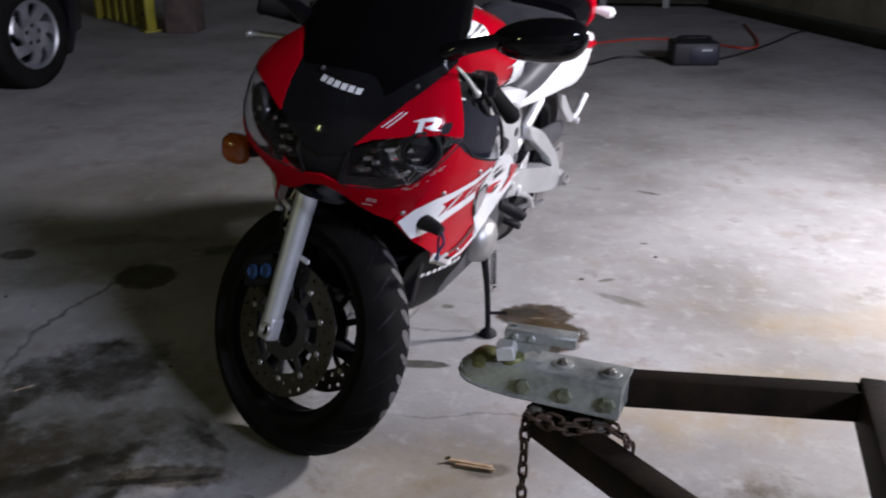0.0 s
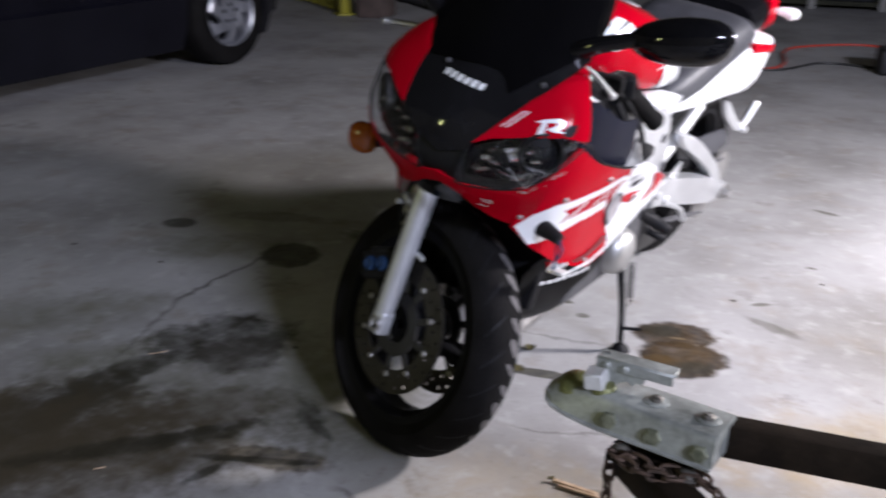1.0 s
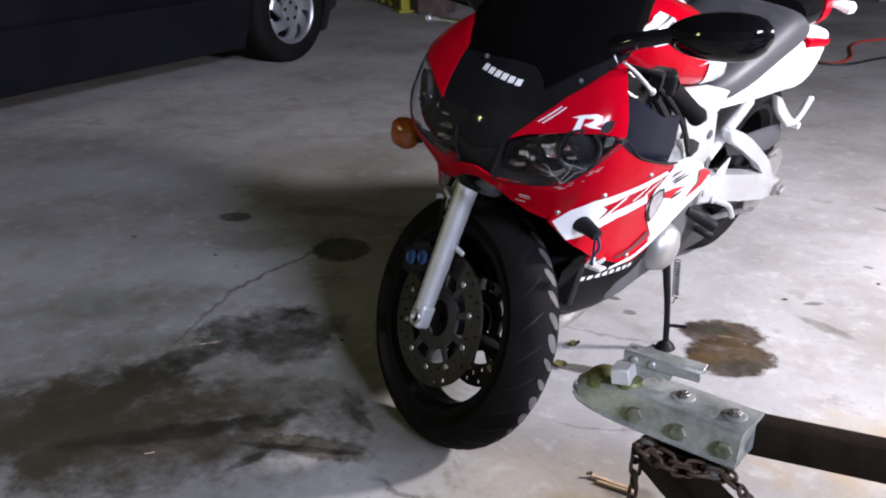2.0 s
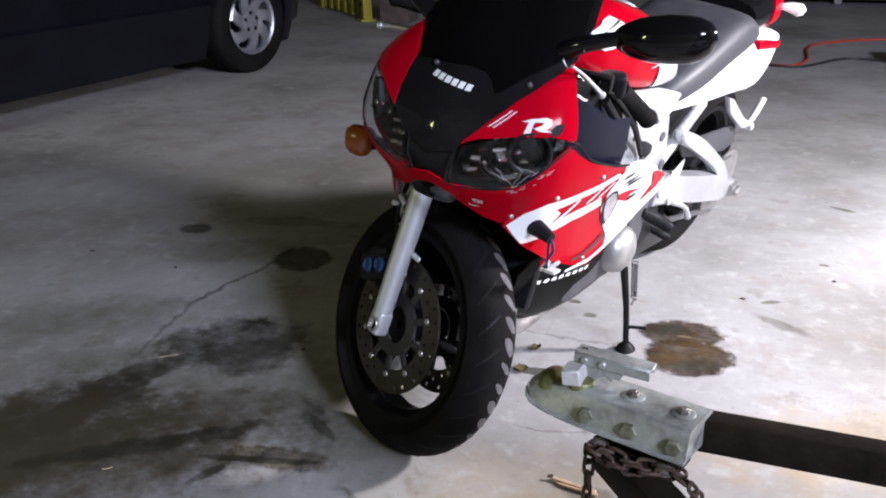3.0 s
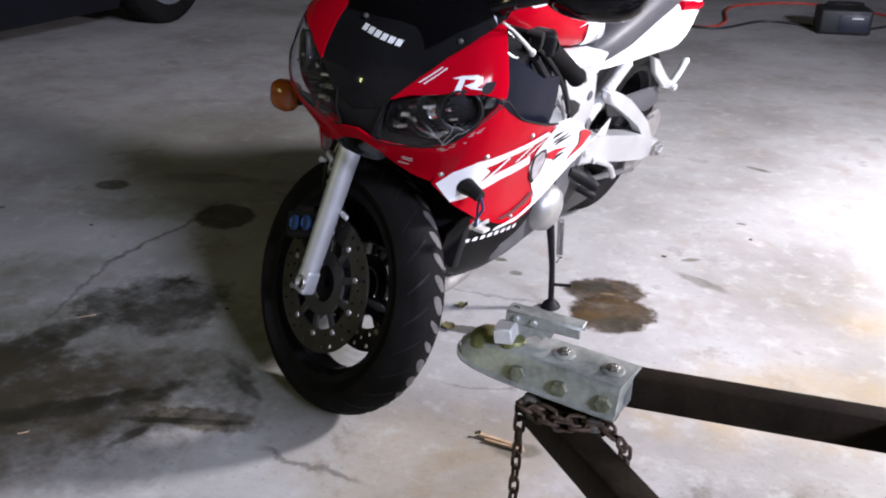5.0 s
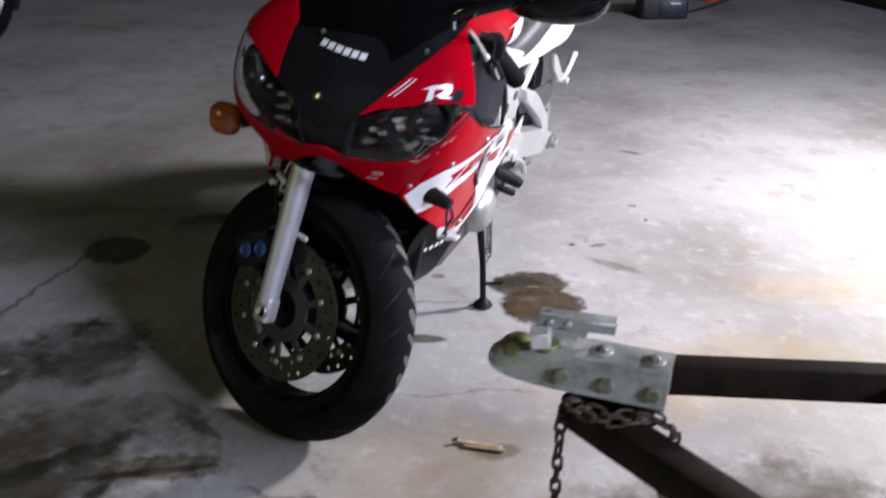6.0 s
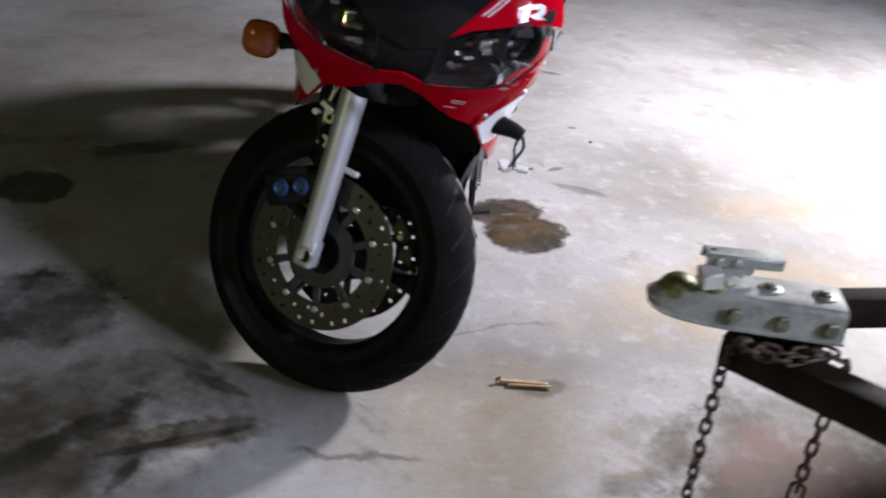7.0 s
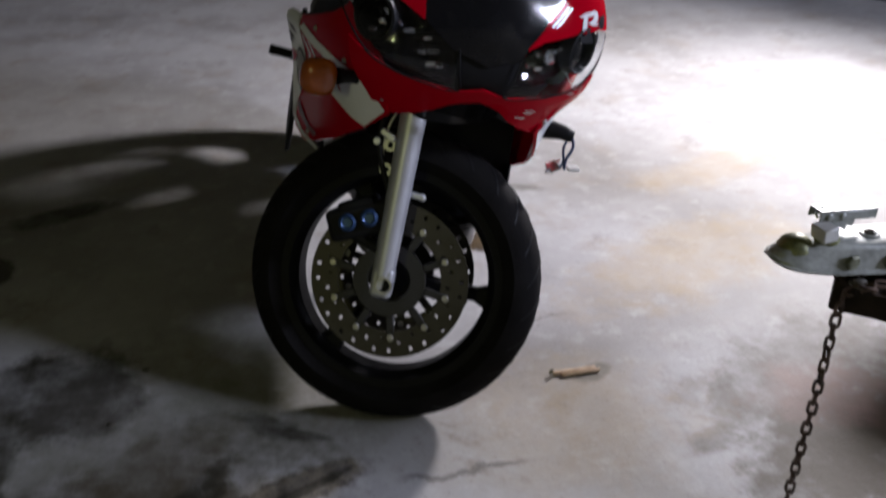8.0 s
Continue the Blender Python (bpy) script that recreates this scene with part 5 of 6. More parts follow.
        if m > 0:
            tube(bm, [Vector((0.15, 0.655, 0.44)), Vector((0.17, 0.70, 0.415)), Vector((0.205, 0.715, 0.40)), Vector((0.215, 0.718, 0.395))], [0.012, 0.018, 0.016, 0.013], 12)
        else:
            tube(bm, [Vector((-0.26, 0.70, 0.49)), Vector((-0.335, 0.69, 0.5))], 0.012, 10, 1)
        part("footrest", bm, PLASTIC, bike, "black rubber footrest")
        bm = bmesh.new()
        tube(bm, [Vector((m * 0.135, 0.79, 0.34)), Vector((m * 0.165, 0.8, 0.332)), Vector((m * 0.178, 0.815, 0.325))], [0.009, 0.011, 0.0115], 12)
        part("gear_pedal", bm, PLASTIC, bike, "rubber-tipped pedal")
    bm = bmesh.new()
    box(bm, (0, 0.46, 0.42), (0.3, 0.3, 0.26), None, 0.03)
    engine = part("engine", bm, ENGINE, bike, "dark grey engine block")
    bm = bmesh.new()
    box(bm, (0, 0.42, 0.58), (0.28, 0.2, 0.16), None, 0.02)
    part("cylinder_block", bm, ENGINE, engine)
    for k in range(5):
        bm = bmesh.new()
        box(bm, (0, 0.2, 0.42 + 0.05 * k), (0.26, 0.03, 0.03), None, 0.004)
        part("cooling_fin", bm, ENGINE, engine)
    for m in (-1, 1):
        for y, z, r in ((0.345, 0.755, 0.008), (0.44, 0.70, 0.009), (0.60, 0.665, 0.012), (0.635, 0.585, 0.014), (0.545, 0.715, 0.007), (0.40, 0.685, 0.006), (0.51, 0.625, 0.007)):
            bm = bmesh.new()
            lathe(bm, [(r, m * 0.176), (r, m * 0.181), (r * 0.7, m * 0.1825), (r * 0.35, m * 0.1805)], Matrix.Translation((0, y, z)), 14)
            part("frame_bolt", bm, ENGINE, bike)
        bm = bmesh.new()
        tube(bm, [Vector((m * 0.19, 0.33, 0.82)), Vector((m * 0.195, 0.41, 0.72)), Vector((m * 0.188, 0.47, 0.66)), Vector((m * 0.184, 0.5, 0.58))], 0.0045, 8)
        part("breather_hose", bm, PLASTIC, bike)
        bm = bmesh.new()
        tube(bm, [Vector((m * 0.14, 0.66, 0.49)), Vector((m * 0.15, 0.75, 0.5)), Vector((m * 0.135, 0.86, 0.46))], 0.006, 8)
        part("wiring", bm, PLASTIC, bike)
    bm = bmesh.new()
    arc = []
    for k in range(13):
        q = radians(118 + 82 * k / 12)
        arc.append([REAR_TYRE @ Vector((0.086 * f, 1.4 + (0.328 - 0.016 * abs(f) ** 3) * math.cos(q), 0.312 + (0.328 - 0.016 * abs(f) ** 3) * math.sin(q))) for f in (-1, -0.85, -0.5, 0, 0.5, 0.85, 1)])
    hub_line = REAR_TYRE @ Vector((0, 1.4, 0.312))
    skin(bm, arc, 0.004, lambda p: (Vector((p.x, hub_line.y, hub_line.z)) - p).normalized())
    part("rear_mudguard", bm, PLASTIC, bike, "black inner mudguard over the rear tyre")
    bm = bmesh.new()
    plate(bm, [(0.83, 0.59), (0.93, 0.575), (1.1, 0.56), (1.25, 0.545), (1.3, 0.515), (1.33, 0.47), (1.25, 0.462), (1.15, 0.478), (1.03, 0.5), (0.9, 0.53)], 0.083, 0.089, 0.002, REAR)
    part("chain_guard", bm, HUGGER, bike, "dull grey plastic chain guard")
    # boxes added in the middle to stop light passing through the motorcycle
    bm = bmesh.new()
    box(bm, (0, 0.68, 0.43), (0.22, 0.18, 0.24), None, 0.03)
    part("gearbox", bm, ENGINE, bike)
    bm = bmesh.new()
    box(bm, (0, 0.87, 0.57), (0.17, 0.32, 0.19), Matrix.Rotation(radians(8), 4, "X"), 0.02)
    part("under_seat_light_block", bm, PLASTIC, bike, "black plastic box added under the seat to block light")
    bm = bmesh.new()
    box(bm, (0, 0.85, 0.36), (0.11, 0.24, 0.15), None, 0.025)
    part("linkage_light_block", bm, ENGINE, bike)
    # dark filler that closes the light gap under the swingarm
    bm = bmesh.new()
    box(bm, (-0.01, 0.88, 0.245), (0.2, 0.4, 0.11), Matrix.Rotation(radians(-4), 4, "X"), 0.04, 3)
    part("under_arm_light_block", bm, CARRIER, bike, "dark box under the swingarm, added to block light")
    bm = bmesh.new()
    tube(bm, [Vector((0, 0.83, 0.42)), Vector((0, 0.80, 0.66))], 0.03, 14, 1)
    part("shock_absorber", bm, PLASTIC, bike)
    bm = bmesh.new()
    lathe(bm, [(0.03, 0.074), (0.113, 0.074), (0.118, 0.076), (0.118, 0.08), (0.113, 0.082), (0.03, 0.082)], REAR @ Matrix.Translation((0, 1.37, 0.312)), 40, closed=True)
    part("sprocket", bm, STEEL, bike)
    bm = bmesh.new()
    tube(bm, [REAR_TYRE @ Vector((-0.11, 1.4, 0.312)), REAR @ Vector((0.13, 1.385, 0.312))], 0.014, 14, 1)
    part("rear_axle", bm, STEEL, bike)
    bm = bmesh.new()
    for z0, z1 in ((0.415, 0.41), (0.345, 0.214)):
        tube(bm, [Vector((0.1, 0.72, z0)), REAR @ Vector((0.078, 1.37, z1))], 0.009, 6, 1)
    part("drive_chain", bm, ENGINE, bike, "dull dark drive chain")
    bm = bmesh.new()
    lathe(bm, [(0.064, 0.12), (0.063, 0.15), (0.06, 0.168), (0.052, 0.182), (0.036, 0.192), (0.014, 0.196)], Matrix.Translation((0, 0.535, 0.378)), 32)
    part("engine_cover", bm, COVER, bike, "round silver engine cover")
    bm = bmesh.new()
    lathe(bm, [(0.062, -0.14), (0.06, -0.175), (0.03, -0.19), (0.01, -0.19)], Matrix.Translation((0, 0.5, 0.37)), 32)
    part("engine_cover", bm, COVER, bike, "round silver engine cover")
    bm = bmesh.new()
    box(bm, (0, 0.17, 0.5), (0.3, 0.03, 0.28), Matrix.Rotation(radians(-15), 4, "X"), 0.006)
    part("radiator", bm, PLASTIC, bike)
    bm = bmesh.new()
    for x in (-0.09, -0.03, 0.03, 0.09):
        tube(bm, [Vector((x, 0.27, 0.5)), Vector((x, 0.17, 0.4)), Vector((x, 0.19, 0.27)), Vector((x * 0.6, 0.5, 0.225))], 0.021, 10)
    tube(bm, [Vector((-0.03, 0.5, 0.2)), Vector((-0.1, 0.8, 0.24)), Vector((-0.14, 1.0, 0.34))], 0.036, 12)
    exhaust = part("exhaust_pipe", bm, STEEL, bike, "steel exhaust headers")
    bm = bmesh.new()
    tube(bm, [Vector((-0.14, 1.0, 0.34)), Vector((-0.145, 1.06, 0.36)), Vector((-0.15, 1.42, 0.46)), Vector((-0.15, 1.45, 0.47))], [0.04, 0.056, 0.056, 0.036], 20, 2)
    part("silencer", bm, ENGINE, exhaust, "dark grey silencer")

    # side stand
    floor_here = BIKE.inverted() @ Vector((0.25, 0.682, 0.012))
    top = Vector((0.15, 0.63, 0.285))
    bm = bmesh.new()
    tube(bm, [top, top.lerp(floor_here, 0.5) + Vector((0.002, 0.004, 0)), floor_here], [0.011, 0.0085, 0.0085], 10)
    tube(bm, [top.lerp(floor_here, 0.74), top.lerp(floor_here, 0.74) + Vector((0.05, 0.02, 0.01))], 0.005, 8, 1)
    stand = part("side_stand", bm, PLASTIC, bike, "black side stand, folded out")
    bm = bmesh.new()
    foot = Matrix.Translation(floor_here) @ Matrix.Rotation(radians(-LEAN), 4, "Y")
    lathe(bm, [(0.024, -0.011), (0.027, -0.008), (0.022, 0.002), (0.009, 0.014)], foot @ Matrix.Rotation(radians(-90), 4, "Y"), 20)
    part("stand_foot", bm, PLASTIC, stand)
    bm = bmesh.new()
    turns = []
    a, b = top + Vector((0.012, 0.035, 0.01)), top.lerp(floor_here, 0.4) + Vector((0.012, 0.03, 0.0))
    for k in range(131):
        f = k / 130
        ang = f * 13 * 2 * math.pi
        turns.append(a.lerp(b, f) + Vector((0.008 * math.cos(ang), 0.008 * math.sin(ang), 0)))
    turns += [b + Vector((0.0, -0.004, -0.008)), b + Vector((0.002, -0.008, -0.016)), b + Vector((0.0, -0.014, -0.014))]
    tube(bm, turns, 0.0015, 6, 1)
    part("stand_spring", bm, PLASTIC, stand)

    # seat and tail
    def cowl(name, mat, table, label, parent, power=0.55, rise=0.75):
        bm = bmesh.new()
        rings = []
        ys = [table[0][0] + (table[-1][0] - table[0][0]) * k / 18 for k in range(19)]
        for y in ys:
            w, top_z, base = (soft(y, [(r[0], r[c]) for r in table], 0.03) for c in (1, 2, 3))
            mid, h = (top_z + base) / 2, (top_z - base) / 2
            rings.append([Vector((w * math.copysign(abs(math.cos(q)) ** power, math.cos(q)), y, mid + h * math.copysign(abs(math.sin(q)) ** rise, math.sin(q)))) for q in (2 * math.pi * k / 28 for k in range(28))])
        loft(bm, rings)
        return part(name, bm, mat, parent, label)

    cowl("seat", SEAT, ((0.69, 0.1, 0.72, 0.675), (0.76, 0.142, 0.775, 0.684), (0.88, 0.154, 0.815, 0.70), (1.0, 0.156, 0.853, 0.728), (1.1, 0.155, 0.882, 0.748), (1.17, 0.153, 0.88, 0.76), (1.22, 0.148, 0.86, 0.772), (1.25, 0.138, 0.835, 0.785)), "black vinyl seat, worn shiny", bike, 0.45, 0.6)
    tail = cowl("tail_cowl", WHITE, ((0.70, 0.115, 0.695, 0.675), (0.8, 0.138, 0.715, 0.67), (1.0, 0.147, 0.75, 0.652), (1.2, 0.148, 0.782, 0.636), (1.34, 0.146, 0.808, 0.618), (1.42, 0.143, 0.803, 0.645), (1.455, 0.14, 0.795, 0.69), (1.475, 0.132, 0.785, 0.738)), "white tail cowl with a red band", bike, 0.3, 0.55)
    cowl("tail_band", RED, ((1.26, 0.150, 0.793, 0.762), (1.38, 0.149, 0.778, 0.747), (1.44, 0.1455, 0.766, 0.737), (1.48, 0.138, 0.762, 0.734)), "red band round the tail", tail, 0.12, 0.5)
    cowl("seat_hump", BLACK, ((1.26, 0.115, 0.885, 0.785), (1.34, 0.125, 0.905, 0.79), (1.42, 0.12, 0.915, 0.79)), "black tail top", tail)
    cowl("tail_light", RED, ((1.385, 0.127, 0.92, 0.79), (1.45, 0.124, 0.925, 0.785), (1.5, 0.115, 0.92, 0.785), (1.54, 0.08, 0.91, 0.8)), "red tail lamp", tail)
    for m in (-1, 1):
        bm = bmesh.new()
        tube(bm, [Vector((m * 0.1, 1.52, 0.85)), Vector((m * 0.125, 1.535, 0.85)), Vector((m * 0.15, 1.548, 0.846)), Vector((m * 0.165, 1.552, 0.842))], [0.008, 0.016, 0.021, 0.01], 14)
        part("rear_indicator", bm, WHITE, bike, "small pale rear indicator")
    return bike


motorcycle()


# ---- trailer drawbar ----
def beam(bm, a, b, width, height, bevel=0.006):
    """A square steel tube from a to b, its top at the height of a and b."""
    a, b = Vector(a), Vector(b)
    d = b - a
    turn = d.to_track_quat("X", "Z").to_matrix().to_4x4()
    return box(bm, (0, 0, 0), (d.length, width, height), Matrix.Translation((a + b) / 2 - Vector((0, 0, height / 2))) @ turn, bevel, 2)


def link(bm, m, length=0.04, wide=0.024, wire=0.0042):
    pts = []
    for k in range(16):
        a = 2 * math.pi * k / 16
        pts.append(m @ Vector((wide / 2 * math.cos(a), 0, (length - wide) / 2 * math.copysign(1, math.sin(a)) * (abs(math.sin(a)) > 1e-6) + wide / 2 * math.sin(a))))
    rings = []
    n = len(pts)
    normal = (m.to_3x3() @ Vector((0, 1, 0))).normalized()
    for i in range(n):
        d = (pts[(i + 1) % n] - pts[i - 1]).normalized()
        side = d.cross(normal).normalized()
        rings.append([bm.verts.new(pts[i] + wire * (math.cos(q) * side + math.sin(q) * normal)) for q in (2 * math.pi * k / 6 for k in range(6))])
    for i in range(n):
        a, b = rings[i], rings[(i + 1) % n]
        for k in range(6):
            bm.faces.new((a[k], a[(k + 1) % 6], b[(k + 1) % 6], b[k]))


def chain(path, name_label, pitch=0.0215, hook=False):
    """A chain of separate links along a path of points; hangs from the drawbar."""
    pts = smooth_path(path, 24)
    dist = [0]
    for a, b in zip(pts, pts[1:]):
        dist.append(dist[-1] + (b - a).length)
    whole = empty("safety_chain", Matrix.Translation(path[0]), name_label, "chain", "safety chains of the trailer")
    count = int(dist[-1] / pitch)
    for k in range(count + 1):
        s = k * pitch
        c = Vector([float(np.interp(s, dist, [p[i] for p in pts])) for i in range(3)])
        e = Vector([float(np.interp(min(s + 0.01, dist[-1]), dist, [p[i] for p in pts])) for i in range(3)])
        d = (c - e).normalized() if (c - e).length > 1e-6 else Vector((0, 0, 1))
        turn = d.to_track_quat("Z", "Y").to_matrix().to_4x4() @ Matrix.Rotation(radians(90 * (k % 2) + 20 + 7 * math.sin(k)), 4, "Z")
        bm = bmesh.new()
        big = hook and k == count
        link(bm, Matrix.Translation(c - Vector(path[0])) @ turn, 0.046 if big else 0.027, 0.02 if big else 0.0132, 0.0029)
        part("chain_link", bm, RUST, whole)
    return whole


def drawbar():
    drawbar_base = empty("trailer_drawbar", Matrix.Translation((0.6, -0.42, 0)), "weathered dark brown steel A-frame trailer drawbar with a zinc coupler", "trailer")
    off = Vector((-0.6, 0.42, 0))

    def rel(p):
        return Vector(p) + off
    axis = Vector((0.25, -0.041, 0.0)).normalized()
    turn = Matrix.Rotation(math.atan2(axis.y, axis.x), 4, "Z")
    base = Matrix.Translation(rel((0.421, -0.393, 0.533))) @ turn @ Matrix.Rotation(radians(1.0), 4, "Y")
    bm = bmesh.new()
    beam(bm, rel((0.6, -0.415, 0.520)), rel((1.75, -0.303, 0.524)), 0.036, 0.05, 0.004)
    part("drawbar_arm", bm, BROWN_STEEL, drawbar_base)
    bm = bmesh.new()
    beam(bm, rel((0.545, -0.41, 0.458)), rel((1.47, -1.29, 0.46)), 0.05, 0.055)
    part("drawbar_arm", bm, BROWN_STEEL, drawbar_base)
    bm = bmesh.new()
    beam(bm, rel((1.045, -0.352, 0.528)), rel((1.025, -0.87, 0.528)), 0.06, 0.075)
    part("cross_member", bm, BROWN_STEEL, drawbar_base)
    bm = bmesh.new()
    beam(bm, rel((1.68, 0.1, 0.53)), rel((1.5, -1.5, 0.53)), 0.06, 0.08)
    part("cross_member", bm, BROWN_STEEL, drawbar_base)
    # unseen trailer bed, added and placed to shade the floor beside the drawbar
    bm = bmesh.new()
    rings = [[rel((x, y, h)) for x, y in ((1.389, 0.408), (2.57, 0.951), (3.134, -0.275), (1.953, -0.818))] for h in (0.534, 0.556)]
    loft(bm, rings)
    part("unseen_trailer_bed", bm, BROWN_STEEL, drawbar_base, "unseen dark steel trailer bed, added to shade the floor")
    bm = bmesh.new()
    box(bm, (0, 0, 0), (0.1, 0.06, 0.026), base @ Matrix.Translation((0.2, 0.0, -0.056)), 0.004, 1)
    part("mounting_block", bm, BROWN_STEEL, drawbar_base)
    for x, y, h in ((1.66, 0.05, 0.45), (1.52, -1.45, 0.45), (2.5, 0.85, 0.536), (3.02, -0.27, 0.536)):
        bm = bmesh.new()
        tube(bm, [rel((x, y, h)), rel((x, y, 0.012))], 0.025, 14, 1)
        box(bm, rel((x, y, 0.006)), (0.14, 0.14, 0.012), None, 0.003, 1)
        part("prop_stand", bm, BROWN_STEEL, drawbar_base)

    # coupler: pressed channel that widens from a rounded ball socket
    bm = bmesh.new()
    rings = []
    for x, w, v, top, low in ((0.0, 0.006, 0.012, -0.026, -0.036), (0.008, 0.014, 0.026, -0.02, -0.038), (0.022, 0.02, 0.037, -0.014, -0.04), (0.045, 0.023, 0.043, -0.009, -0.042), (0.075, 0.026, 0.0455, -0.005, -0.044), (0.1, 0.031, 0.046, -0.001, -0.045), (0.13, 0.035, 0.046, 0.0, -0.045), (0.19, 0.037, 0.046, 0.0, -0.045), (0.264, 0.037, 0.046, 0.0, -0.045)):
        lip = 0.006
        half = [(v + lip, low), (v + lip, low + 0.003), (v + 0.001, low + 0.004), (v - 0.001, low + 0.009), (w + 0.003, top - 0.009), (w, top - 0.003), (w - 0.005, top)]
        ring = [(-y, z_) for y, z_ in half] + half[::-1]
        rings.append([base @ Vector((x, y, z_)) for y, z_ in ring])
    loft(bm, rings)
    coupler = part("ball_coupler", bm, GALV, drawbar_base, "pale green-grey zinc ball coupler")
    bm = bmesh.new()
    lathe(bm, [(0.03, -0.03), (0.031, -0.018), (0.0295, -0.006), (0.024, 0.004), (0.015, 0.011), (0.005, 0.014)], base @ Matrix.Translation((0.042, 0.002, -0.012)) @ Matrix.Rotation(radians(-90), 4, "Y"), 28)
    part("ball_socket", bm, MOSSY, coupler, "greasy green ball socket dome")
    bm = bmesh.new()
    lathe(bm, [(0.019, -0.02), (0.02, 0.0), (0.016, 0.008), (0.006, 0.011)], base @ Matrix.Translation((0.088, -0.008, -0.004)) @ Matrix.Rotation(radians(-90), 4, "Y"), 20)
    part("latch_pivot", bm, MOSSY, coupler, "greasy latch pivot")
    for x in (0.164, 0.238):
        bm = bmesh.new()
        lathe(bm, [(0.0165, -0.001), (0.0165, 0.0015), (0.0155, 0.0022), (0.0085, 0.0022)], base @ Matrix.Translation((x, 0, 0)) @ Matrix.Rotation(radians(-90), 4, "Y"), 24)
        washer = part("washer", bm, GALV, coupler, "pale round washer")
        bm = bmesh.new()
        lathe(bm, [(0.0095, 0.0022), (0.0095, 0.006), (0.0082, 0.007), (0.0055, 0.007), (0.0055, 0.0085), (0.0045, 0.0095)], base @ Matrix.Translation((x, 0, 0)) @ Matrix.Rotation(radians(-90), 4, "Y"), 6)
        part("coupler_bolt", bm, NUT, washer, "dark hexagonal nut", 20)
    for x, zz in ((0.115, -0.026), (0.18, -0.027), (0.245, -0.027)):
        bm = bmesh.new()
        lathe(bm, [(0.0128, 0.0), (0.0128, 0.0055), (0.0105, 0.0072)], base @ Matrix.Translation((x, -0.0425, zz)) @ Matrix.Rotation(radians(-78), 4, "Z"), 6)
        part("side_bolt", bm, GRIMY, coupler, "hexagonal bolt head, green with dirt", 20)
    # latch: pale block, channel-shaped lever over a notched upright plate
    bm = bmesh.new()
    box(bm, (0, 0, 0), (0.028, 0.034, 0.024), base @ Matrix.Translation((0.077, -0.012, 0.012)) @ Matrix.Rotation(radians(10), 4, "Z") @ Matrix.Rotation(radians(-10), 4, "Y"), 0.002, 1)
    part("latch_block", bm, PALE_ZINC, coupler, "pale latch block")
    lever = base @ Matrix.Translation((0.068, 0.012, 0.036)) @ Matrix.Rotation(radians(2), 4, "Y") @ Matrix.Rotation(radians(9), 4, "Z")
    bm = bmesh.new()
    box(bm, (0.0, 0.0, 0.0), (0.112, 0.026, 0.003), lever @ Matrix.Translation((0.056, 0.0, 0.004)), 0.001, 1)
    box(bm, (0.0, 0.0, 0.0), (0.11, 0.003, 0.016), lever @ Matrix.Translation((0.055, -0.0135, -0.004)), 0.001, 1)
    box(bm, (0.0, 0.0, 0.0), (0.11, 0.003, 0.016), lever @ Matrix.Translation((0.055, 0.0135, -0.004)), 0.001, 1)
    latch = part("latch_lever", bm, GALV, coupler, "zinc latch lever")
    bm = bmesh.new()
    outline = [(0.002, 0.0), (0.05, -0.002), (0.064, -0.008), (0.072, -0.016), (0.068, -0.024), (0.06, -0.022), (0.056, -0.03), (0.046, -0.024), (0.036, -0.03), (0.03, -0.038), (0.012, -0.04), (0.004, -0.02)]
    a, b = ([bm.verts.new(lever @ Vector((x, y, z_))) for x, z_ in outline] for y in (-0.0125, -0.0095))
    bm.faces.new(a)
    bm.faces.new(b[::-1])
    for k in range(len(outline)):
        n = (k + 1) % len(outline)
        bm.faces.new((a[n], a[k], b[k], b[n]))
    part("latch_plate", bm, GALV, latch, "notched zinc latch plate")
    for x in (0.016, 0.042):
        bm = bmesh.new()
        lathe(bm, [(0.0062, 0.0), (0.0062, 0.002), (0.004, 0.0042)], lever @ Matrix.Translation((x, -0.015, -0.004)) @ Matrix.Rotation(radians(-90), 4, "Z"), 12)
        part("rivet", bm, GALV, latch)
    bm = bmesh.new()
    tube(bm, [base @ Vector(p) for p in ((0.075, 0.012, 0.024), (0.07, 0.014, 0.036), (0.08, 0.014, 0.042), (0.086, 0.013, 0.036))], 0.0018, 6)
    part("spring_clip", bm, CHROME, coupler, "bent bright wire clip")
    bm = bmesh.new()
    plate(bm, [(-0.06, -0.078), (0.015, -0.078), (0.015, -0.067), (-0.06, -0.067)], 0.122, 0.25, 0.002, base)
    part("chain_plate", bm, BROWN_STEEL, drawbar_base)
    for x in (0.138, 0.235):
        bm = bmesh.new()
        lathe(bm, [(0.016, 0.0), (0.016, 0.002), (0.01, 0.002), (0.01, 0.008), (0.006, 0.01)], base @ Matrix.Translation((x, -0.045, -0.067)) @ Matrix.Rotation(radians(-90), 4, "Y"), 12)
        part("plate_bolt", bm, NUT, drawbar_base)
    return drawbar_base


drawbar()
chain([(0.55, -0.472, 0.466), (0.536, -0.458, 0.452), (0.532, -0.448, 0.42), (0.528, -0.451, 0.25), (0.523, -0.452, 0.02)], "rusty steel safety chain hanging from the drawbar")
chain([(0.548, -0.478, 0.468), (0.58, -0.493, 0.464), (0.612, -0.494, 0.463), (0.645, -0.484, 0.463), (0.666, -0.481, 0.462), (0.685, -0.487, 0.455), (0.692, -0.476, 0.43), (0.688, -0.474, 0.36), (0.674, -0.49, 0.3), (0.668, -0.497, 0.21)], "rusty safety chain draped over the drawbar arm", hook=True)
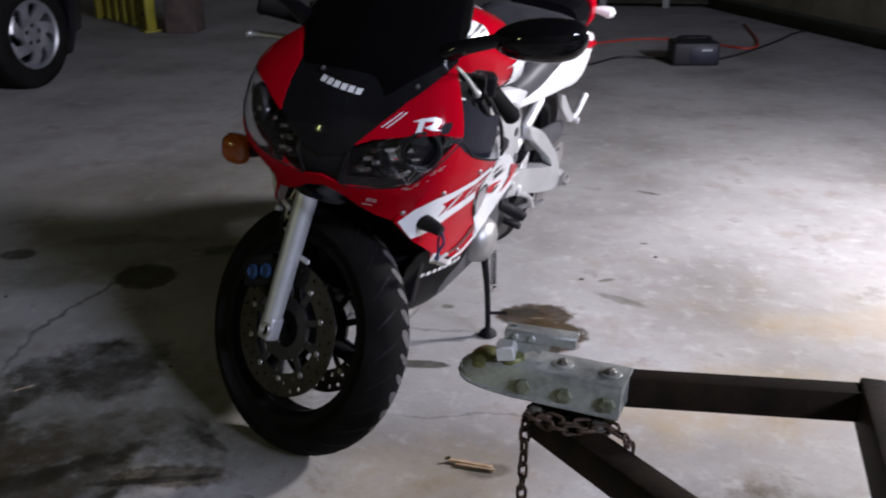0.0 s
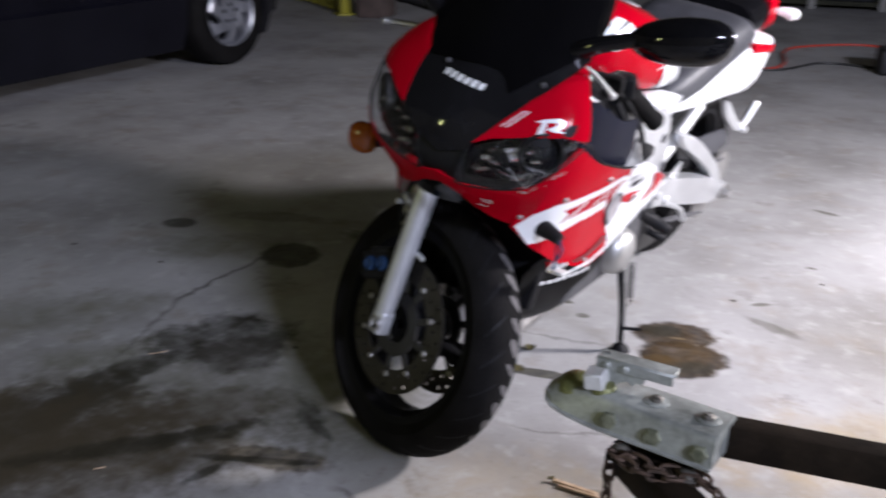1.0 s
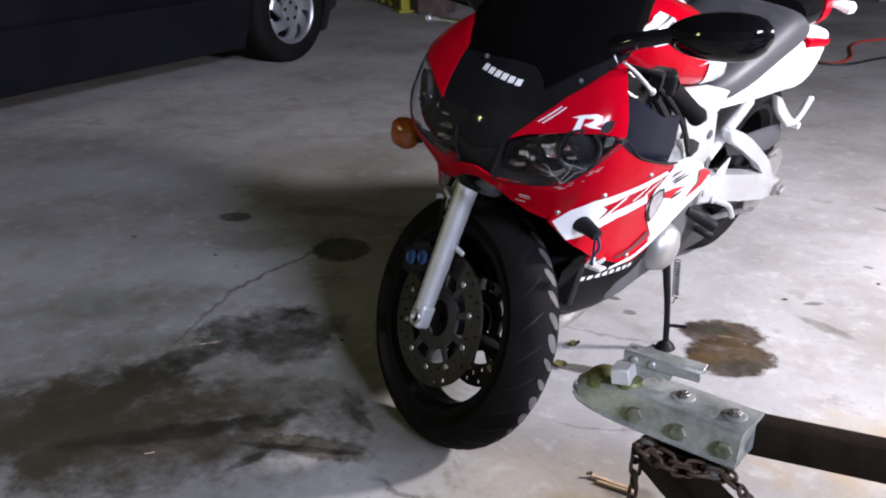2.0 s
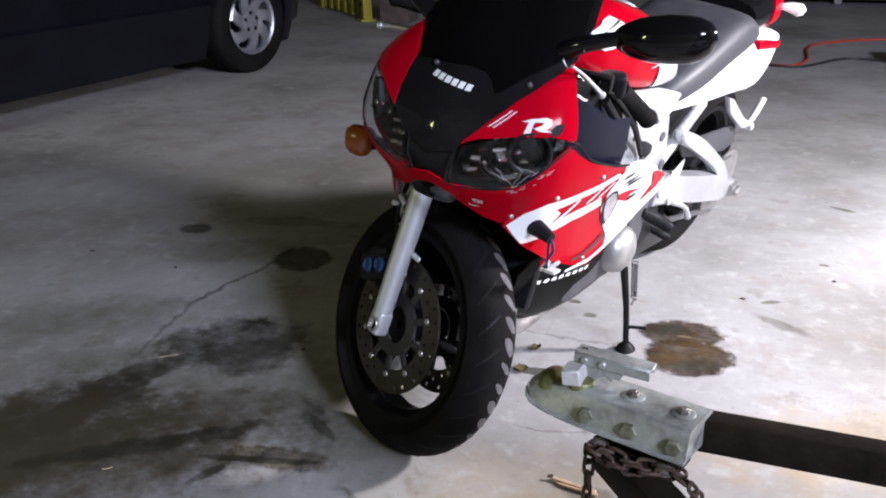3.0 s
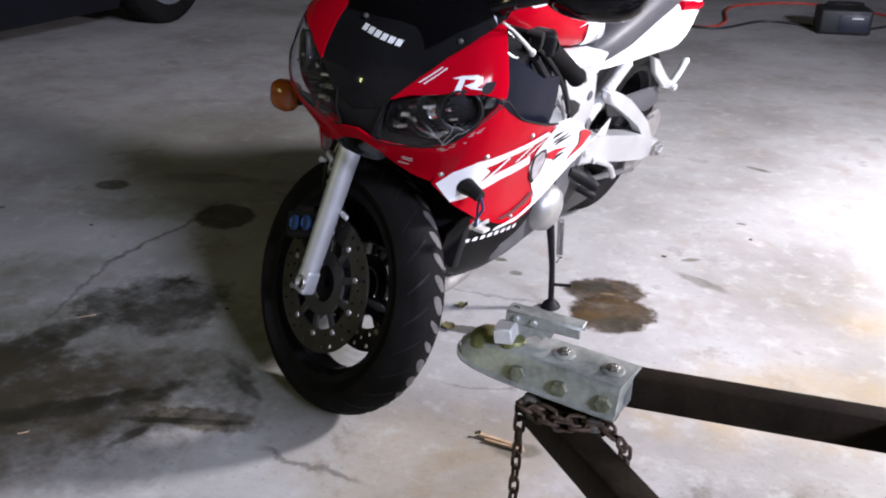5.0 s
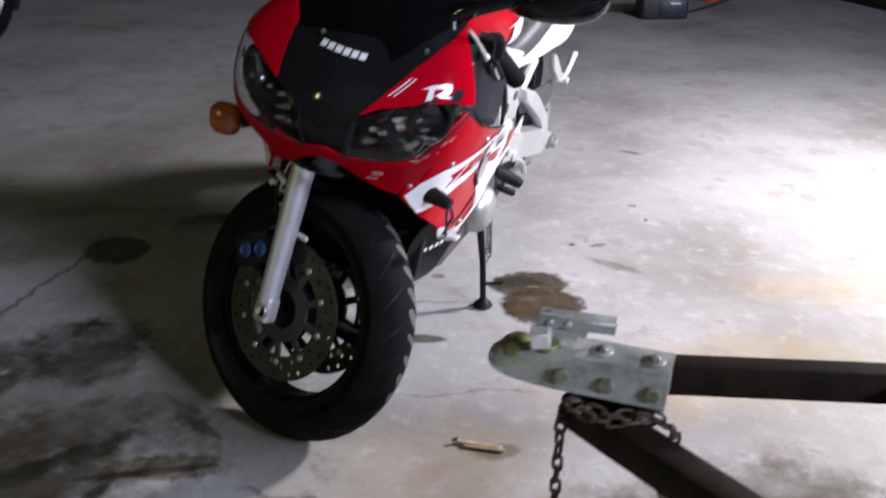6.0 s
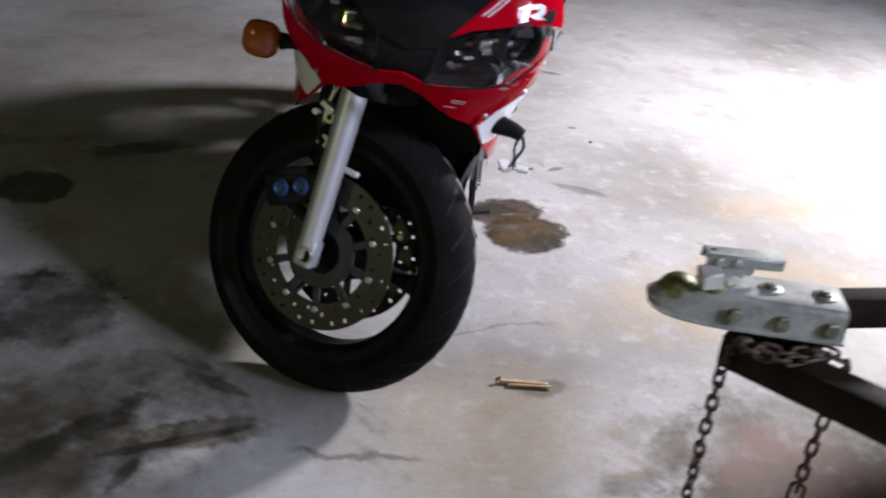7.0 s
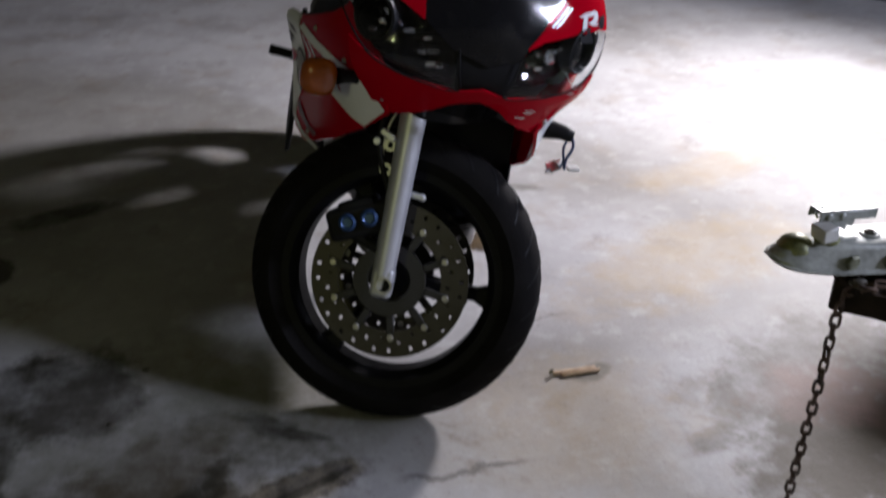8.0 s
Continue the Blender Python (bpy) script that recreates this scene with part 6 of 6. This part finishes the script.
chain([(0.56, -0.465, 0.467), (0.6, -0.478, 0.464), (0.635, -0.47, 0.464), (0.66, -0.469, 0.464), (0.68, -0.48, 0.462)], "rusty loop of chain lying on the drawbar arm")


# ---- parked car ----
def car_wheel(m, car):
    bm = bmesh.new()
    prof = [(0.21, -0.1), (0.225, -0.108), (0.29, -0.112), (0.328, -0.1), (0.342, -0.08), (0.345, 0.0), (0.342, 0.08), (0.328, 0.1), (0.29, 0.112), (0.225, 0.108), (0.21, 0.1)]
    lathe(bm, prof, m, 64, closed=True)
    tyre = part("wheel", bm, RUBBER, car, "black car tyre on a silver alloy")
    bm = bmesh.new()
    lathe(bm, [(0.212, 0.104), (0.218, 0.108), (0.205, 0.1), (0.2, 0.06), (0.195, -0.08), (0.21, -0.1)], m, 56, closed=True)
    # face with seven swept openings
    segs, radii = 168, tuple(0.075 + 0.131 * i / 14 for i in range(15))
    face = [[bm.verts.new(m @ Vector((0.092 + 0.016 * math.sin(math.pi * (r - 0.07) / 0.14) - 0.006 * (i > 12), r * math.cos(a), r * math.sin(a)))) for a in (2 * math.pi * k / segs for k in range(segs))] for i, r in enumerate(radii)]
    rear = [[bm.verts.new(v.co - (m.to_3x3() @ Vector((0.022, 0, 0)))) for v in ring] for ring in face]
    wide = (0, 0, 0, 3, 6, 8, 9, 10, 11, 12, 12, 11, 8, 0)
    opening = {(i, k) for i in range(14) for k in range(segs) if (k + i + wide[i] // 2) % 24 < wide[i]}
    for i in range(14):
        for k in range(segs):
            n = (k + 1) % segs
            if (i, k) in opening:
                for p, q, beside in (((i, k), (i, n), (i - 1, k)), ((i, n), (i + 1, n), (i, n)), ((i + 1, n), (i + 1, k), (i + 1, k)), ((i + 1, k), (i, k), (i, (k - 1) % segs))):
                    if beside in opening:
                        continue
                    bm.faces.new((face[p[0]][p[1]], face[q[0]][q[1]], rear[q[0]][q[1]], rear[p[0]][p[1]]))
            else:
                bm.faces.new((face[i][k], face[i][n], face[i + 1][n], face[i + 1][k]))
                bm.faces.new((rear[i][k], rear[i + 1][k], rear[i + 1][n], rear[i][n]))
    bmesh.ops.remove_doubles(bm, verts=bm.verts[:], dist=0.0001)
    lathe(bm, [(0.085, 0.03), (0.085, 0.09), (0.07, 0.097), (0.03, 0.099), (0.01, 0.099)], m, 32)
    part("alloy_rim", bm, CAR_ALLOY, tyre, "silver wheel face with seven swept openings")
    for k in range(5):
        bm = bmesh.new()
        lathe(bm, [(0.014, 0.08), (0.014, 0.1)], m @ Matrix.Rotation(2 * math.pi * k / 5, 4, "X") @ Matrix.Translation((0, 0, 0.058)), 12)
        part("wheel_nut", bm, PLASTIC, tyre)
    bm = bmesh.new()
    lathe(bm, [(0.19, -0.06), (0.19, -0.05)], m, 40)
    part("brake_drum", bm, PLASTIC, tyre)


def parked_car():
    # car axes: x towards the motorcycle, y along the car
    place = Matrix.Translation((-3.40, 3.55, 0)) @ Matrix.Rotation(radians(-4), 4, "Z")
    car = empty("parked_car", place, "dark car parked on the concrete, silver alloy wheels", "car")
    bm = bmesh.new()
    arches = (0.0, -2.65)
    steps = [0.62 - 0.04 * k for k in range(106)]
    rows = []
    for y in steps:
        low = 0.15
        for a in arches:
            d = abs(y - a)
            if d < 0.38:
                low = max(low, 0.345 + math.sqrt(max(0.0, 0.38 ** 2 - d * d)) * 0.97)
        if y > 0.5 or y < -3.4:
            low = max(low, 0.26)
        taper = 0.1 * max(0, (y - 0.25) / 0.37) ** 2 + 0.12 * max(0, (-3.1 - y) / 0.5) ** 2
        profile = [(0.02, low), (0.075, max(low + 0.02, 0.3)), (0.1, max(low + 0.03, 0.46)), (0.118, max(low + 0.04, 0.5)), (0.1, max(low + 0.05, 0.53)), (0.1, 0.74), (0.06, 0.9), (-0.02, 0.95)]
        rows.append([Vector((x - taper, y, z)) for x, z in profile])
    skin(bm, rows)
    mirror = [[Vector((-1.6 - p.x, p.y, p.z)) for p in r] for r in rows]
    skin(bm, mirror)
    skin(bm, [[r[-1] for r in rows], [r[-1] for r in mirror]])
    skin(bm, [[rows[0][k] for k in range(8)], [mirror[0][k] for k in range(8)]])
    skin(bm, [[rows[-1][k] for k in range(8)], [mirror[-1][k] for k in range(8)]])
    part("body", bm, CAR_PAINT, car, "dark glossy body with a side moulding")
    bm = bmesh.new()
    cabin = []
    for y, z, inset in ((0.3, 0.95, 0.1), (0.05, 1.25, 0.2), (-0.4, 1.42, 0.28), (-1.4, 1.44, 0.28), (-1.9, 1.25, 0.22), (-2.4, 0.96, 0.12)):
        cabin.append([Vector((-inset, y, 0.93)), Vector((-inset - 0.05, y, z)), Vector((-1.6 + inset + 0.05, y, z)), Vector((-1.6 + inset, y, 0.93))])
    skin(bm, cabin)
    part("cabin", bm, SMOKE, car, "dark glazed cabin")
    bm = bmesh.new()
    box(bm, (-0.8, -1.4, 0.26), (1.35, 3.3, 0.28))
    part("underbody", bm, PLASTIC, car)
    for y in arches:
        car_wheel(Matrix.Translation((0.0, y, 0.345)), car)
        car_wheel(Matrix.Translation((-1.6, y, 0.345)) @ Matrix.Rotation(math.pi, 4, "Z"), car)
    return car


parked_car()


# ---- far things ----
def yellow_guard():
    a, b = Vector((-4.95, 6.75, 0)), Vector((-3.95, 6.0, 0))
    d = b - a
    m = Matrix.Translation(a) @ Matrix.Rotation(math.atan2(d.y, d.x), 4, "Z")
    guard = empty("yellow_guard", m, "yellow-green painted steel guard panel standing on the floor", "barrier")
    bm = bmesh.new()
    grid = []
    for k in range(49):
        x = d.length * k / 48
        y = 0.02 * (1 if (k // 4) % 2 else -1)
        grid.append([Vector((x, y, 0.02)), Vector((x, y, 0.6)), Vector((x, y, 1.2))])
    skin(bm, grid, 0.004, lambda p: Vector((0, 1, 0)))
    part("panel", bm, YELLOW, guard)
    bm = bmesh.new()
    box(bm, (d.length, 0, 0.6), (0.09, 0.09, 1.2), None, 0.008)
    box(bm, (d.length, 0, 0.01), (0.16, 0.16, 0.02), None, 0.003)
    part("upright", bm, YELLOW, guard)
    bm = bmesh.new()
    box(bm, (0, 0, 0.6), (0.09, 0.09, 1.2), None, 0.008)
    part("upright", bm, YELLOW, guard)
    bm = bmesh.new()
    lathe(bm, [(0.02, 0), (0.02, 0.015)], Matrix.Translation((d.length, -0.045, 0.16)) @ Matrix.Rotation(radians(-90), 4, "Z"), 12)
    part("bolt", bm, PLASTIC, guard)
    bm = bmesh.new()
    box(bm, (-3.62, 6.05, 1.3), (0.28, 0.28, 2.6), Matrix.Rotation(radians(10), 4, "Z"), 0.015)
    thing("post", bm, POST, "weathered brown timber post beside the yellow guard", "post", kind="structure")


yellow_guard()


def charger_box():
    m = Matrix.Translation((0.83, 5.3, 0)) @ Matrix.Rotation(radians(12), 4, "Z")
    unit = empty("charger_box", m, "dark box-shaped battery charger lying on the floor", "charger")
    bm = bmesh.new()
    box(bm, (0, 0, 0.0825), (0.33, 0.24, 0.165), None, 0.02, 3)
    part("case", bm, BOX, unit)
    bm = bmesh.new()
    box(bm, (0.05, -0.118, 0.08), (0.19, 0.012, 0.11), None, 0.005)
    part("front_panel", bm, BOX_FRONT, unit, "blue-grey front panel")
    bm = bmesh.new()
    tube(bm, [(-0.1, 0, 0.16), (-0.1, 0, 0.19), (0.1, 0, 0.19), (0.1, 0, 0.16)], 0.01, 8)
    part("handle", bm, PLASTIC, unit)
    bm = bmesh.new()
    box(bm, (0.07, -0.126, 0.112), (0.07, 0.006, 0.01), None, 0.001, 1)
    part("label", bm, ALLOY, unit)


charger_box()


def cord(name, pts, mat, label):
    bm = bmesh.new()
    tube(bm, [(x, y, 0.009) for x, y in pts], 0.009, 8, 8)
    thing(name, bm, mat, label, "cord")


cord("extension_cord", [(-0.5, 5.2), (-0.05, 5.0), (0.08, 5.25), (0.02, 5.75), (0.1, 6.05), (0.5, 6.35), (0.95, 6.2), (1.25, 6.0), (1.35, 6.35), (1.3, 7.4)], CORD_RED, "orange-red extension cord lying on the floor")
cord("black_cord", [(-0.3, 5.05), (0.06, 5.0), (0.3, 5.4), (0.55, 5.42), (0.68, 5.38)], CORD_BLACK, "black cord leading to the charger")
cord("black_cord", [(0.98, 5.4), (1.2, 5.75), (1.5, 6.4), (1.75, 7.0), (2.1, 7.1)], CORD_BLACK, "black cord leading away from the charger")


def litter():
    bm = bmesh.new()
    m = Matrix.Translation((0.34, 0.037, 0.005)) @ Matrix.Rotation(radians(-4), 4, "Z")
    box(bm, (0, 0.004, 0), (0.1, 0.01, 0.007), m, 0.001, 1)
    box(bm, (0, 0, 0), (0.09, 0.006, 0.005), m @ Matrix.Translation((0.012, -0.006, 0)) @ Matrix.Rotation(radians(3), 4, "Z"), 0.001, 1)
    thing("wood_splinter", bm, TAN, "pale split wood splinter lying on the concrete", "splinter")
    rnd = random.Random(3)
    for x, y, size in ((0.286, 0.043, 0.007), (0.04, 0.455, 0.02), (0.03, 0.58, 0.018)):
        bm = bmesh.new()
        grid = []
        for i in range(5):
            w = size * (0.25 + math.sin(math.pi * (i + 0.5) / 5) * 0.5)
            grid.append([Vector((size * (i / 4 - 0.5) * 1.8, w * (j / 2 - 0.5) * 2, 0.003 + rnd.uniform(0, 0.004) + 0.006 * abs(j - 1))) for j in range(3)])
        skin(bm, grid, 0.001, lambda p: Vector((0, 0, 1)))
        ob = thing("dry_leaf", bm, LEAF, "small curled dry leaf on the concrete", "leaf", "leaves on the floor")
        ob.matrix_world = Matrix.Translation((x, y, 0)) @ Matrix.Rotation(rnd.uniform(0, 3), 4, "Z")


litter()


def twigs():
    for p, q, r, mat in (((-0.882, 0.092, 0.002), (-0.851, 0.127, 0.002), 0.0014, TAN), ((-0.62, -0.36, 0.002), (-0.605, -0.345, 0.002), 0.0016, TAN)):
        bm = bmesh.new()
        mid = (Vector(p) + Vector(q)) / 2 + Vector((0.003, -0.004, 0.002))
        tube(bm, [p, mid, q], r, 6, 3)
        thing("twig", bm, mat, "thin pale twig lying on the stained concrete", "twig", "twigs on the floor")
    rnd = random.Random(17)
    for x, y in ((-0.62, 0.13), (-0.55, 0.3), (0.47, 1.15), (0.7, 1.4), (-1.3, 0.6)):
        bm = bmesh.new()
        bmesh.ops.create_icosphere(bm, subdivisions=1, radius=1.0, matrix=Matrix.Translation((x, y, 0.003)) @ Matrix.Diagonal((0.006 + 0.004 * rnd.random(), 0.005, 0.003, 1)))
        thing("pebble", bm, CRUMB, "small dark crumb of grit on the concrete", "pebble", "grit on the floor")


twigs()


def enclosure():
    bm = bmesh.new()
    box(bm, (-1.5, 9.2, 2.0), (14, 0.2, 4.0))
    thing("wall_far", bm, WALL, "dim olive-grey far wall", "wall", kind="structure")
    # left wall, rear wall and ceiling are unseen, added for reflections and bounced light
    bm = bmesh.new()
    box(bm, (-8.6, 2.0, 2.0), (0.2, 14.6, 4.0))
    thing("unseen_wall_left", bm, WALL, "unseen olive-grey left wall, added to close the place", "wall", kind="structure")
    bm = bmesh.new()
    box(bm, (-1.5, -5.4, 2.0), (15.4, 0.2, 4.0))
    thing("unseen_wall_behind", bm, WALL, "unseen olive-grey wall behind the trailer, added to close the place", "wall", kind="structure")
    bm = bmesh.new()
    box(bm, (-1.3, 1.9, 4.07), (15.6, 15, 0.12))
    thing("ceiling", bm, CEILING, "unseen dark ceiling, added to close the place", "ceiling", kind="structure")
    bm = bmesh.new()
    a, b = Vector((0.9, 9.1, 0)), Vector((5.7, -0.2, 0))
    d = (b - a)
    m = Matrix.Translation((a + b) / 2 + Vector((0.1, 0.05, 2.0))) @ Matrix.Rotation(math.atan2(d.y, d.x), 4, "Z")
    box(bm, (0, 0, 0), (d.length, 0.2, 4.0), m)
    thing("wall_side", bm, WALL, "dim olive-grey side wall", "wall", kind="structure")
    # dark raised strip where the side wall meets the floor
    bm = bmesh.new()
    m = Matrix.Translation((a + b) / 2 + Vector((-0.04, 0.0, 0.06))) @ Matrix.Rotation(math.atan2(d.y, d.x), 4, "Z")
    box(bm, (0, -0.05, 0), (d.length, 0.16, 0.12), m, 0.03)
    thing("kerb", bm, DARK_EDGE, "dark raised strip along the wall's foot", "kerb", kind="structure")


enclosure()


def storage_rack():
    m = Matrix.Translation((0.35, 8.72, 0)) @ Matrix.Rotation(radians(5), 4, "Z")
    rack = empty("storage_rack", m, "low dark storage rack with pale uprights by the far wall", "rack")
    for x in (-1.15, -0.45, 0.2, 0.85):
        bm = bmesh.new()
        box(bm, (x, -0.16, 0.45), (0.07, 0.05, 0.9), None, 0.005, 1)
        part("upright", bm, POST_PALE, rack, "pale timber upright")
    for z in (0.06, 0.42, 0.85):
        bm = bmesh.new()
        box(bm, (-0.15, 0.03, z), (2.1, 0.36, 0.04), None, 0.004, 1)
        part("shelf", bm, DARK_EDGE, rack)
    for x, w, h in ((-0.8, 0.5, 0.2), (-0.12, 0.46, 0.24), (0.52, 0.5, 0.18)):
        bm = bmesh.new()
        box(bm, (0, 0, 0), (w, 0.28, h), m @ Matrix.Translation((x, 0.04, 0.08 + h / 2)), 0.012, 2)
        thing("storage_box", bm, BOX, "dark box standing on the storage rack", "box", "boxes on the rack")


storage_rack()


def blue_tarp():
    bm = bmesh.new()
    rnd = random.Random(5)
    grid = []
    for i in range(13):
        row = []
        for j in range(9):
            x, y = i / 12, j / 8
            h = 0.22 * math.sin(math.pi * x) ** 0.6 * math.sin(math.pi * y) ** 0.6
            row.append(Vector((3.15 + 0.75 * x, 3.62 + 0.42 * y, 0.004 + h * rnd.uniform(0.75, 1.1))))
        grid.append(row)
    skin(bm, grid)
    thing("tarpaulin", bm, BLUE_TARP, "crumpled blue tarpaulin heaped on the floor", "tarpaulin", angle=60)


blue_tarp()
